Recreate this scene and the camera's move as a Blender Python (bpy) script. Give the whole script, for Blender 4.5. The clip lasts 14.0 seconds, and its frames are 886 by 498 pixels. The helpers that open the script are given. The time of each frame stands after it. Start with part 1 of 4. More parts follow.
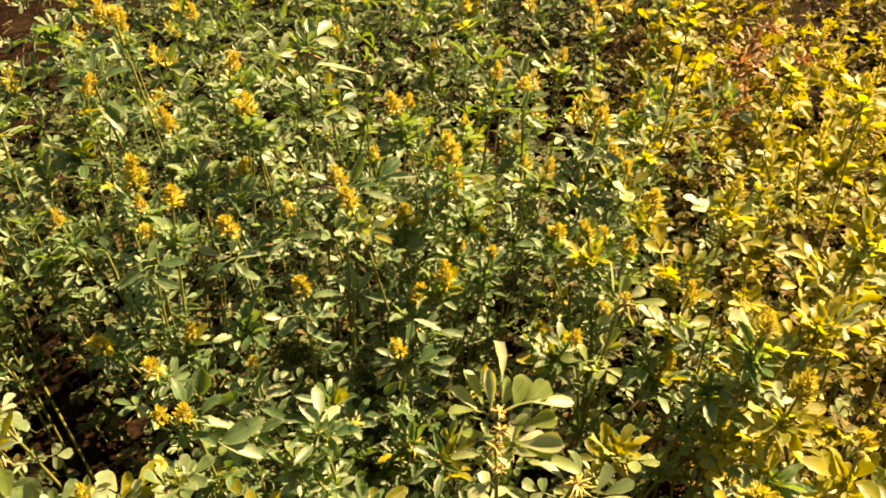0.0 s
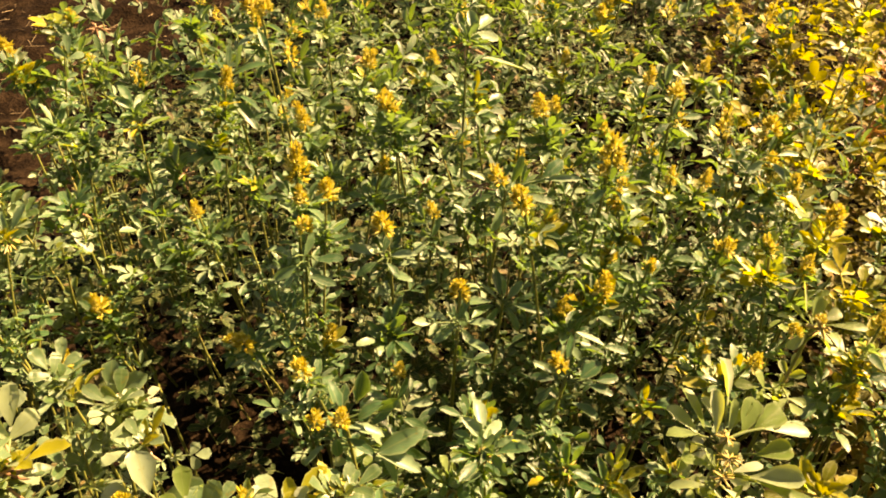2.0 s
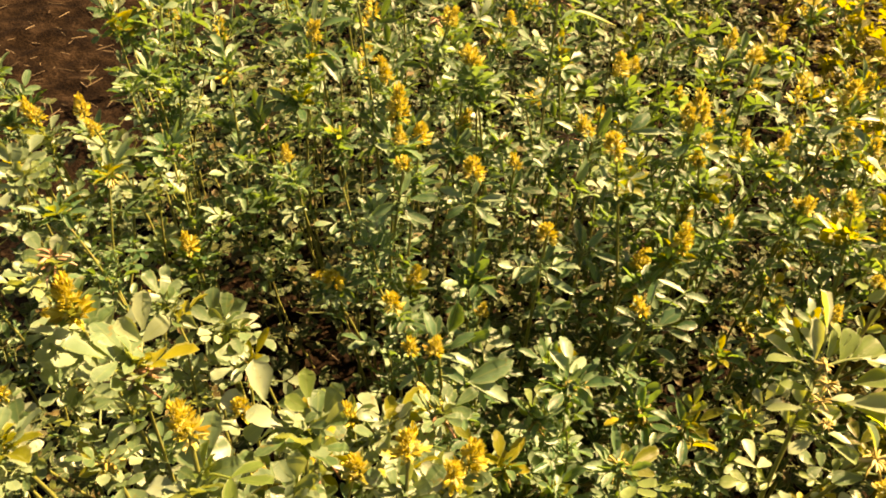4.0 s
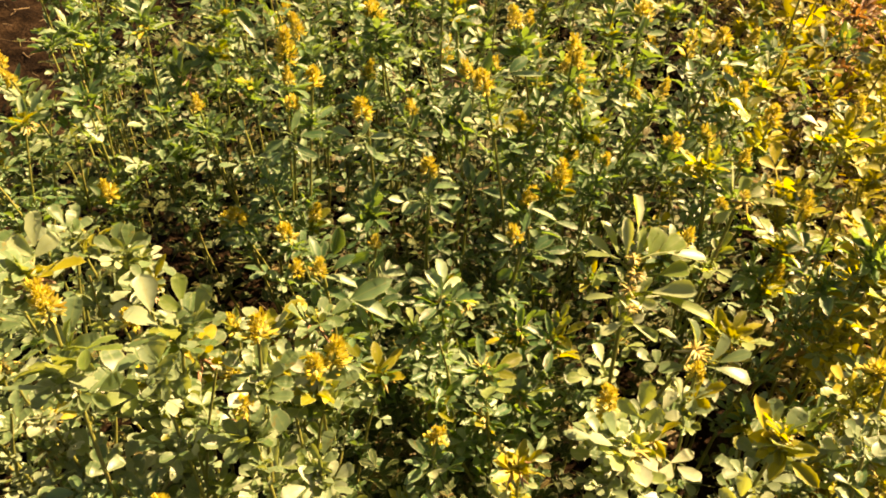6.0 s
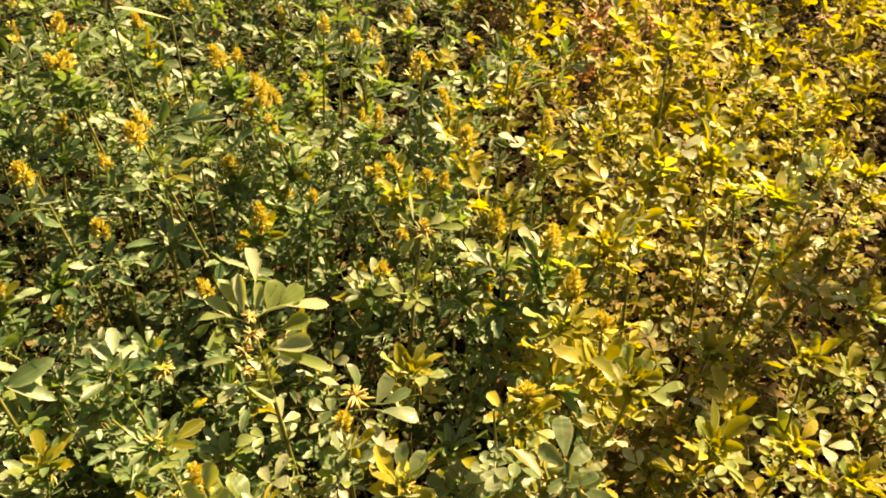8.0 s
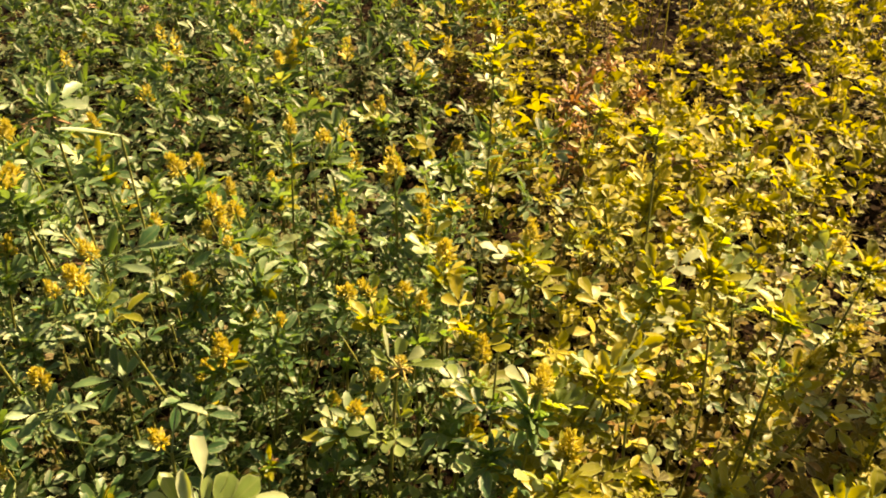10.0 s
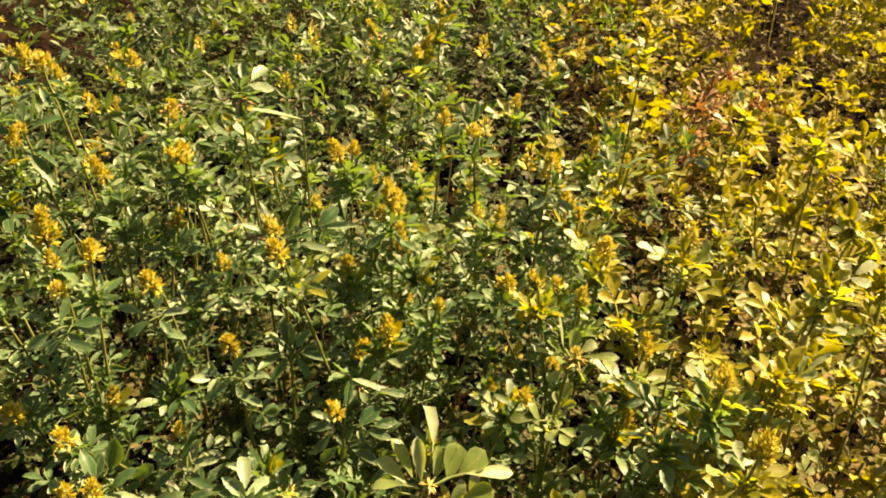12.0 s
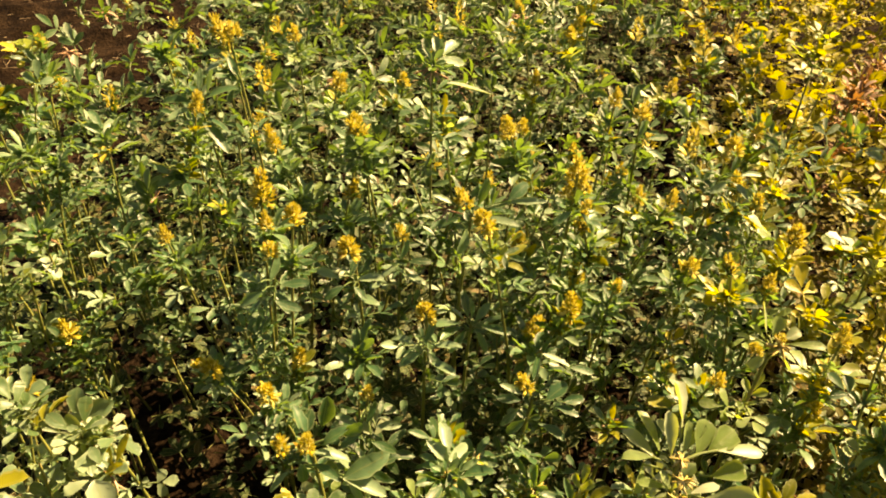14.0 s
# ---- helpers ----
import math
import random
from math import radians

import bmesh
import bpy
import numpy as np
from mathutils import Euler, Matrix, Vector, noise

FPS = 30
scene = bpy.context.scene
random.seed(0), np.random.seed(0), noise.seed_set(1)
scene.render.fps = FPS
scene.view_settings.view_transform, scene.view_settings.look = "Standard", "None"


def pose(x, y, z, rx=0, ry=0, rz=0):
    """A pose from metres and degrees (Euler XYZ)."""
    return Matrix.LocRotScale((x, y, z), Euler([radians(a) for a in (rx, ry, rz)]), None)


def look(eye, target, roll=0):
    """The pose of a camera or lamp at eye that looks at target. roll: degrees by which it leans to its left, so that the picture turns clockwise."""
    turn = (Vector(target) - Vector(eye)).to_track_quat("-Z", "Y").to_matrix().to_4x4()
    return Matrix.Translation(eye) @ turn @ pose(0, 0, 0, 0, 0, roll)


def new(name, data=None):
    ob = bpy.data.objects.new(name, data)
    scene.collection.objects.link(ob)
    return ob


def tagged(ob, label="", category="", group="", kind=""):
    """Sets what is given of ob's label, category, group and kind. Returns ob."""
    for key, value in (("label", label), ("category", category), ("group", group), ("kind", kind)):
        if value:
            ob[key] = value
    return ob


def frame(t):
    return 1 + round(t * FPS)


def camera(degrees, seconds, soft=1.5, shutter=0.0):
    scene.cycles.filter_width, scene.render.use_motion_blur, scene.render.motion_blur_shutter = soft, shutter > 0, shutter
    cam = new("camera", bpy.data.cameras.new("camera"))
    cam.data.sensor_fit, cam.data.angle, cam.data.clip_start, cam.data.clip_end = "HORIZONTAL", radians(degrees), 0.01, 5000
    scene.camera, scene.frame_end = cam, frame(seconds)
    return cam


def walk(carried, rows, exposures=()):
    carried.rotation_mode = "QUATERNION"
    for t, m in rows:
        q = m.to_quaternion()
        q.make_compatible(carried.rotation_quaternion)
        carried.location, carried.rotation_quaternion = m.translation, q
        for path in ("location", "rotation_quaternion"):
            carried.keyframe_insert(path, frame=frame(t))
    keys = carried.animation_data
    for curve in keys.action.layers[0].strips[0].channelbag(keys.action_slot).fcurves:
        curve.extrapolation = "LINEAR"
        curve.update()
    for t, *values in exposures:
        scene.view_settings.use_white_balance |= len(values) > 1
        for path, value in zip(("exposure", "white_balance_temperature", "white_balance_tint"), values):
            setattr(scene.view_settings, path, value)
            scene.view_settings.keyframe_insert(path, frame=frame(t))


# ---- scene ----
cam = camera(60.0, 14.0, 1.85)
PATH = [
    (0, (0.037, 0.058, 0.89), (0.018, 1.56, -0.43), 2.1),
    (0.5, (0.018, 0.081, 0.891), (-0.007, 1.612, -0.396), 2.0),
    (1, (-0.018, 0.073, 0.88), (-0.101, 1.619, -0.387), 2.1),
    (1.5, (-0.037, 0.079, 0.866), (-0.158, 1.6, -0.427), 1.3),
    (2, (-0.052, 0.074, 0.851), (-0.214, 1.601, -0.43), 1.3),
    (2.5, (-0.062, 0.072, 0.843), (-0.241, 1.568, -0.472), 1.3),
    (3, (-0.09, 0.063, 0.848), (-0.3, 1.557, -0.466), 1.8),
    (3.2, (-0.101, 0.055, 0.847), (-0.337, 1.551, -0.459), 1.5),
    (5.3, (-0.054, -0.009, 0.836), (-0.286, 1.457, -0.503), 1.7),
    (5.5, (-0.046, -0.016, 0.838), (-0.272, 1.453, -0.501), 1.1),
    (6, (-0.008, -0.027, 0.844), (-0.175, 1.441, -0.503), 2.5),
    (6.5, (0.042, -0.02, 0.855), (-0.036, 1.473, -0.474), 2.3),
    (7, (0.08, -0.018, 0.862), (0.075, 1.497, -0.444), 3.0),
    (7.5, (0.122, -0.007, 0.857), (0.196, 1.511, -0.443), 3.9),
    (8, (0.152, 0.014, 0.851), (0.284, 1.526, -0.451), 3.2),
    (8.5, (0.169, 0.047, 0.864), (0.336, 1.588, -0.401), 3.1),
    (8.7, (0.174, 0.059, 0.866), (0.35, 1.603, -0.393), 2.4),
    (10.8, (0.129, 0.107, 0.875), (0.298, 1.698, -0.326), 2.2),
    (11, (0.116, 0.107, 0.878), (0.288, 1.698, -0.321), 3.0),
    (11.5, (0.087, 0.092, 0.859), (0.196, 1.688, -0.341), 3.3),
    (12, (0.064, 0.089, 0.869), (0.107, 1.673, -0.35), 2.8),
    (12.5, (0.037, 0.09, 0.874), (0.048, 1.672, -0.349), 2.0),
    (13, (-0.002, 0.087, 0.872), (-0.048, 1.655, -0.368), 2.2),
    (13.5, (-0.023, 0.081, 0.869), (-0.125, 1.645, -0.374), 1.6),
    (14, (-0.037, 0.076, 0.859), (-0.164, 1.633, -0.39), 1.6),
]
walk(cam, [(t, look(eye, target, roll)) for t, eye, target, roll in PATH], [(0, 2.32, 11400, 27), (3, 2.40, 11400, 30), (5.5, 2.35, 11400, 29), (7, 2.35, 11400, 29), (8.5, 2.19, 11100, 25), (11, 2.13, 10900, 20), (14, 2.25, 11000, 23)])

# ---- light ----
SUN_AZ, SUN_EL = 54.0, 44.0          # degrees: azimuth clockwise from +y, height over the horizon
world = bpy.data.worlds.new("sky")
scene.world = world
world.use_nodes = True
wn, wl = world.node_tree.nodes, world.node_tree.links
sky = wn.new("ShaderNodeTexSky")
sky.sky_type = "NISHITA"
sky.sun_disc = False
sky.sun_elevation, sky.sun_rotation = radians(SUN_EL), radians(SUN_AZ)
sky.dust_density = 2.0
wl.new(sky.outputs["Color"], wn["Background"].inputs["Color"])
wn["Background"].inputs["Strength"].default_value = 0.028
sun_data = bpy.data.lights.new("sun", "SUN")
sun_data.energy, sun_data.angle, sun_data.color = 5.0, radians(0.53), (1.0, 0.86, 0.62)
sun = new("sun", sun_data)
_a, _e = radians(SUN_AZ), radians(SUN_EL)
_way = Vector((math.sin(_a) * math.cos(_e), math.cos(_a) * math.cos(_e), math.sin(_e)))
sun.matrix_world = look(_way * 30, (0, 0, 0))


# ---- materials ----
def material(name):
    m = bpy.data.materials.new(name)
    m.use_nodes = True
    return m, m.node_tree.nodes, m.node_tree.links, m.node_tree.nodes["Principled BSDF"]


def ramp(nodes, stops):
    r = nodes.new("ShaderNodeValToRGB")
    while len(r.color_ramp.elements) < len(stops):
        r.color_ramp.elements.new(0.5)
    for e, (at, col) in zip(r.color_ramp.elements, stops):
        e.position, e.color = at, (*col, 1)
    return r


def calc(nodes, links, op, a, b):
    n = nodes.new("ShaderNodeMath")
    n.operation = op
    for i, v in enumerate((a, b)):
        if hasattr(v, "links"):
            links.new(v, n.inputs[i])
        elif v is not None:
            n.inputs[i].default_value = v
    return n.outputs[0]


def mixed(nodes, links, fac, a, b, blend="MIX"):
    n = nodes.new("ShaderNodeMix")
    n.data_type, n.blend_type = "RGBA", blend
    for sock, v in ((n.inputs["Factor"], fac), (n.inputs[6], a), (n.inputs[7], b)):
        if hasattr(v, "links"):
            links.new(v, sock)
        else:
            sock.default_value = v if isinstance(v, float) else (*v, 1)
    return n.outputs[2]


def leaf_material(name, stops, glow, island=False, through_part=0.34, rough=0.42, ior=1.55):
    """Thin leaf: waxy upper skin with midrib and side veins, light shining through."""
    m, nodes, links, b = material(name)
    if island:
        rnd = nodes.new("ShaderNodeNewGeometry").outputs["Random Per Island"]
    else:
        rnd = nodes.new("ShaderNodeObjectInfo").outputs["Random"]
    r = ramp(nodes, stops)
    links.new(rnd, r.inputs["Fac"])
    tc = nodes.new("ShaderNodeTexCoord")
    patch = nodes.new("ShaderNodeTexNoise")
    patch.inputs["Scale"].default_value = 90.0
    patch.inputs["Detail"].default_value = 4.0
    links.new(tc.outputs["Object"], patch.inputs["Vector"])
    hsv = nodes.new("ShaderNodeHueSaturation")
    links.new(calc(nodes, links, "ADD", calc(nodes, links, "MULTIPLY", patch.outputs["Fac"], 0.9), 0.55), hsv.inputs["Value"])
    links.new(r.outputs["Color"], hsv.inputs["Color"])
    col = hsv.outputs["Color"]
    # veins from the leaf's own across / along coordinates
    sep = nodes.new("ShaderNodeSeparateXYZ")
    links.new(tc.outputs["UV"], sep.inputs["Vector"])
    across = calc(nodes, links, "ABSOLUTE", calc(nodes, links, "SUBTRACT", sep.outputs["X"], 0.5), 0.0)
    rib = calc(nodes, links, "LESS_THAN", across, 0.035)
    side = calc(nodes, links, "SINE", calc(nodes, links, "MULTIPLY", calc(nodes, links, "SUBTRACT", sep.outputs["Y"], calc(nodes, links, "MULTIPLY", across, 0.75)), 62.0), 0.0)
    side = calc(nodes, links, "GREATER_THAN", side, 0.86)
    vein = calc(nodes, links, "MAXIMUM", rib, calc(nodes, links, "MULTIPLY", side, 0.35))
    col = mixed(nodes, links, calc(nodes, links, "MULTIPLY", vein, 0.35), col, (0.26, 0.30, 0.11))
    # paler colour along the margin, its inner edge broken by noise
    rim = calc(nodes, links, "GREATER_THAN", calc(nodes, links, "ADD", across, calc(nodes, links, "MULTIPLY", patch.outputs["Fac"], 0.10)), 0.47)
    col = mixed(nodes, links, calc(nodes, links, "MULTIPLY", rim, 0.35), col, (0.34, 0.38, 0.20))
    # brown specks of wear
    wear = nodes.new("ShaderNodeTexNoise")
    wear.inputs["Scale"].default_value = 260.0
    links.new(tc.outputs["Object"], wear.inputs["Vector"])
    spots = calc(nodes, links, "GREATER_THAN", wear.outputs["Fac"], 0.72)
    col = mixed(nodes, links, calc(nodes, links, "MULTIPLY", spots, 0.6), col, (0.20, 0.12, 0.03))
    links.new(col, b.inputs["Base Color"])
    b.inputs["Roughness"].default_value = rough
    b.inputs["IOR"].default_value = ior
    bump = nodes.new("ShaderNodeBump")
    bump.inputs["Strength"].default_value = 0.35
    bump.inputs["Distance"].default_value = 0.0006
    links.new(calc(nodes, links, "ADD", vein, calc(nodes, links, "MULTIPLY", patch.outputs["Fac"], 0.8)), bump.inputs["Height"])
    links.new(bump.outputs["Normal"], b.inputs["Normal"])
    t = nodes.new("ShaderNodeBsdfTranslucent")
    links.new(mixed(nodes, links, 0.75, col, glow), t.inputs["Color"])
    mix = nodes.new("ShaderNodeMixShader")
    mix.inputs[0].default_value = through_part
    links.new(b.outputs[0], mix.inputs[1])
    links.new(t.outputs[0], mix.inputs[2])
    links.new(mix.outputs[0], nodes["Material Output"].inputs["Surface"])
    return m


def noisy_material(name, stops, scale, rough=0.8, bump_size=0.0, island=False, through_part=0.0, sheen=0.4):
    m, nodes, links, b = material(name)
    tc = nodes.new("ShaderNodeTexCoord")
    n1, n2 = nodes.new("ShaderNodeTexNoise"), nodes.new("ShaderNodeTexNoise")
    n1.inputs["Scale"].default_value, n2.inputs["Scale"].default_value = scale, scale * 7
    n1.inputs["Detail"].default_value = n2.inputs["Detail"].default_value = 6
    for n in (n1, n2):
        links.new(tc.outputs["Object"], n.inputs["Vector"])
    fac = calc(nodes, links, "ADD", calc(nodes, links, "MULTIPLY", n1.outputs["Fac"], 0.6), calc(nodes, links, "MULTIPLY", n2.outputs["Fac"], 0.4))
    if island:
        rnd = nodes.new("ShaderNodeNewGeometry").outputs["Random Per Island"]
        fac = calc(nodes, links, "ADD", calc(nodes, links, "MULTIPLY", fac, 0.4), calc(nodes, links, "MULTIPLY", rnd, 0.55))
    r = ramp(nodes, stops)
    links.new(fac, r.inputs["Fac"])
    links.new(r.outputs["Color"], b.inputs["Base Color"])
    b.inputs["Roughness"].default_value = rough
    b.inputs["Specular IOR Level"].default_value = sheen
    if bump_size:
        bump = nodes.new("ShaderNodeBump")
        bump.inputs["Strength"].default_value = 0.8
        bump.inputs["Distance"].default_value = bump_size
        links.new(fac, bump.inputs["Height"])
        links.new(bump.outputs["Normal"], b.inputs["Normal"])
    if through_part:
        t = nodes.new("ShaderNodeBsdfTranslucent")
        links.new(r.outputs["Color"], t.inputs["Color"])
        mix = nodes.new("ShaderNodeMixShader")
        mix.inputs[0].default_value = through_part
        links.new(b.outputs[0], mix.inputs[1])
        links.new(t.outputs[0], mix.inputs[2])
        links.new(mix.outputs[0], nodes["Material Output"].inputs["Surface"])
    return m


GREEN_TONES, GREEN_GLOW = [(0.0, (0.011, 0.050, 0.021)), (0.4, (0.025, 0.100, 0.041)), (0.72, (0.080, 0.175, 0.080)), (1.0, (0.20, 0.30, 0.19))], (0.21, 0.38, 0.03)
# right-hand leaves: partly their own yellow, partly warm flare painted into the tones
YELLOW_FLARE_TONES, YELLOW_GLOW = [(0.0, (0.07, 0.09, 0.006)), (0.3, (0.14, 0.16, 0.014)), (0.6, (0.24, 0.24, 0.020)), (0.84, (0.31, 0.27, 0.022)), (1.0, (0.38, 0.34, 0.05))], (0.45, 0.43, 0.012)
GREEN = leaf_material("leaf_green", GREEN_TONES, GREEN_GLOW, through_part=0.38)
PALE = leaf_material("leaf_pale", [(0.0, (0.040, 0.10, 0.036)), (0.5, (0.10, 0.18, 0.095)), (0.85, (0.19, 0.27, 0.17)), (1.0, (0.33, 0.40, 0.29))], (0.34, 0.42, 0.06), through_part=0.42, rough=0.40)
LIME = leaf_material("leaf_lime", [(0.0, (0.10, 0.18, 0.04)), (0.5, (0.20, 0.30, 0.12)), (1.0, (0.39, 0.47, 0.33))], (0.42, 0.50, 0.004), through_part=0.48)
YELLOWING_FLARED = leaf_material("leaf_yellowing_flared", YELLOW_FLARE_TONES, YELLOW_GLOW, through_part=0.4, rough=0.42, ior=1.45)
WITHERED = leaf_material("leaf_withered", [(0.0, (0.11, 0.045, 0.018)), (0.5, (0.24, 0.11, 0.04)), (1.0, (0.36, 0.22, 0.10))], (0.4, 0.18, 0.03), through_part=0.25, rough=0.6)
# green undergrowth: tones darkened to paint in the shade below the canopy
UNDER_SHADED = leaf_material("undergrowth_leaf_shaded", [(0.0, (0.007, 0.024, 0.007)), (0.5, (0.019, 0.044, 0.013)), (0.75, (0.032, 0.050, 0.014)), (0.9, (0.060, 0.038, 0.014)), (1.0, (0.10, 0.075, 0.03))], (0.08, 0.14, 0.006), island=True, through_part=0.25, rough=0.6, ior=1.3)
# dry undergrowth: withered brown, with shade and warm flare painted into the tones
UNDER_DRY_SHADED = leaf_material("undergrowth_leaf_dry_shaded", [(0.0, (0.022, 0.022, 0.003)), (0.35, (0.060, 0.055, 0.006)), (0.75, (0.12, 0.100, 0.012)), (1.0, (0.18, 0.09, 0.025))], (0.30, 0.24, 0.006), island=True, rough=0.6, ior=1.3)
STEM = noisy_material("stem_green", [(0.3, (0.09, 0.11, 0.025)), (0.55, (0.16, 0.18, 0.045)), (0.7, (0.22, 0.17, 0.07))], 40, 0.55, through_part=0.15)
DRYSTEM = noisy_material("stem_dry", [(0.3, (0.22, 0.15, 0.07)), (0.7, (0.42, 0.32, 0.17))], 60, 0.8)
PETAL = noisy_material("petal_yellow", [(0.18, (0.32, 0.22, 0.028)), (0.32, (0.46, 0.39, 0.04)), (0.55, (0.56, 0.51, 0.09)), (0.72, (0.64, 0.60, 0.24)), (0.85, (0.36, 0.42, 0.09))], 120, 0.6, island=True, through_part=0.4)
POD = noisy_material("pod_yellow", [(0.2, (0.30, 0.23, 0.05)), (0.5, (0.46, 0.39, 0.13)), (0.8, (0.58, 0.53, 0.28))], 120, 0.6, island=True, through_part=0.2)
DRYPOD = noisy_material("pod_dry", [(0.2, (0.17, 0.085, 0.04)), (0.5, (0.34, 0.21, 0.12)), (0.8, (0.52, 0.39, 0.27))], 120, 0.8, island=True, through_part=0.1)
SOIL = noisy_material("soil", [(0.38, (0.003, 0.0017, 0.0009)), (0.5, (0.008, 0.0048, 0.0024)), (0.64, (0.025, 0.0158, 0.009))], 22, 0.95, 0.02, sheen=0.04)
STRAW = noisy_material("straw", [(0.2, (0.07, 0.045, 0.022)), (0.8, (0.22, 0.17, 0.10))], 80, 0.85, island=True)


# ---- ground ----
def mesh_of(name, verts, faces, mat, uvs=None, smooth=True):
    me = bpy.data.meshes.new(name)
    me.from_pydata(verts, [], faces)
    me.materials.append(mat)
    if smooth:
        me.polygons.foreach_set("use_smooth", [True] * len(me.polygons))
    if uvs:
        layer = me.uv_layers.new(name="UVMap")
        idx = np.empty(len(me.loops), dtype=np.int32)
        me.loops.foreach_get("vertex_index", idx)
        layer.data.foreach_set("uv", np.array(uvs, dtype=np.float32)[idx].ravel())
    me.update()
    return me


def part(name, me, parent, label="", matrix=None):
    ob = new(name, me)
    ob.parent = parent
    if matrix is not None:
        ob.matrix_basis = matrix
    return tagged(ob, label)


def ground_sheet():
    # fine clods under the plants, widening steps out to the horizon
    def axis(lo, hi, step):
        near = list(np.arange(lo, hi + 1e-6, step))
        out, d = [], step
        x = hi
        while x < 900:
            d *= 1.45
            x += d
            out.append(x)
        back, d = [], step
        x = lo
        while x > -900:
            d *= 1.45
            x -= d
            back.append(x)
        return back[::-1] + near + out
    xs, ys = axis(-2.2, 1.8, 0.025), axis(-0.4, 2.6, 0.025)
    verts, faces = [], []
    for y in ys:
        for x in xs:
            near = max(0.0, 1.0 - max(abs(x + 0.2) - 2.0, abs(y - 1.1) - 1.4, 0) * 1.5)
            h = noise.noise(Vector((x * 4, y * 4, 0))) * 0.02 + noise.noise(Vector((x * 17, y * 17, 3))) * 0.022
            verts.append((x, y, h * near))
    nx = len(xs)
    for j in range(len(ys) - 1):
        for i in range(nx - 1):
            a = j * nx + i
            faces.append((a, a + 1, a + nx + 1, a + nx))
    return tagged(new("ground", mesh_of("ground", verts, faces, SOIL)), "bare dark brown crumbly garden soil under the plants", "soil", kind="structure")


ground_sheet()


# ---- leaves and flowers: shared meshes ----
SPATULATE = ((0.0, 0.10), (0.22, 0.46), (0.48, 0.86), (0.70, 1.0), (0.86, 0.88), (0.95, 0.56), (1.0, 0.16))
LANCE = ((0.0, 0.10), (0.22, 0.62), (0.48, 1.0), (0.64, 0.84), (0.72, 0.90), (0.82, 0.60), (0.88, 0.62), (1.0, 0.06))
TOOTHED = ((0.0, 0.10), (0.22, 0.46), (0.48, 0.86), (0.66, 1.0), (0.72, 0.93), (0.77, 0.99), (0.82, 0.83), (0.86, 0.88), (0.90, 0.64), (0.935, 0.68), (0.965, 0.36), (1.0, 0.10))
SMALL = ((0.0, 0.12), (0.4, 0.82), (0.78, 0.9), (1.0, 0.14))
OVAL = ((0.0, 0.10), (0.3, 0.75), (0.6, 1.0), (0.87, 0.72), (1.0, 0.14))


def leaflet(verts, faces, uvs, base, ang, tilt, length, width, fold, curl, rnd, outline=LANCE):
    """One leaflet, folded along its midrib, toothed towards the tip."""
    ca, sa, ct, st = math.cos(ang), math.sin(ang), math.cos(tilt), math.sin(tilt)
    start = len(verts)
    twist = rnd.uniform(-0.45, 0.45)
    for i, (s, share) in enumerate(outline):
        for v in (-1, 0, 1):
            w = width / 2 * share * (1 + (rnd.uniform(-0.09, 0.09) if s > 0.35 else 0))
            ly = v * w
            lx = s * length - (0.025 * length if v and s > 0.9 else 0) + (rnd.uniform(-0.015, 0.015) * length if v and 0.3 < s < 0.95 else 0)
            lz = fold * abs(ly) - curl * s * s * length + twist * ly * s + rnd.uniform(-1, 1) * 0.0004
            x, z = lx * ct - lz * st, lx * st + lz * ct
            verts.append((base[0] + x * ca - ly * sa, base[1] + x * sa + ly * ca, base[2] + z))
            uvs.append((0.5 + v * 0.5, s))
    for i in range(len(outline) - 1):
        for j in range(2):
            a = start + i * 3 + j
            faces.append((a, a + 3, a + 4, a + 1))


def tube(verts, faces, points, radii, sides=4, uvs=None):
    start = len(verts)
    for n, (p, r) in enumerate(zip(points, radii)):
        d = (Vector(points[min(n + 1, len(points) - 1)]) - Vector(points[max(n - 1, 0)])).normalized()
        u = d.orthogonal().normalized()
        v = d.cross(u)
        for k in range(sides):
            a = 2 * math.pi * k / sides
            q = Vector(p) + (u * math.cos(a) + v * math.sin(a)) * r
            verts.append(tuple(q))
            if uvs is not None:
                uvs.append((0.5, 0.5))
    for n in range(len(points) - 1):
        for k in range(sides):
            a, b = start + n * sides + k, start + n * sides + (k + 1) % sides
            faces.append((a, b, b + sides, a + sides))


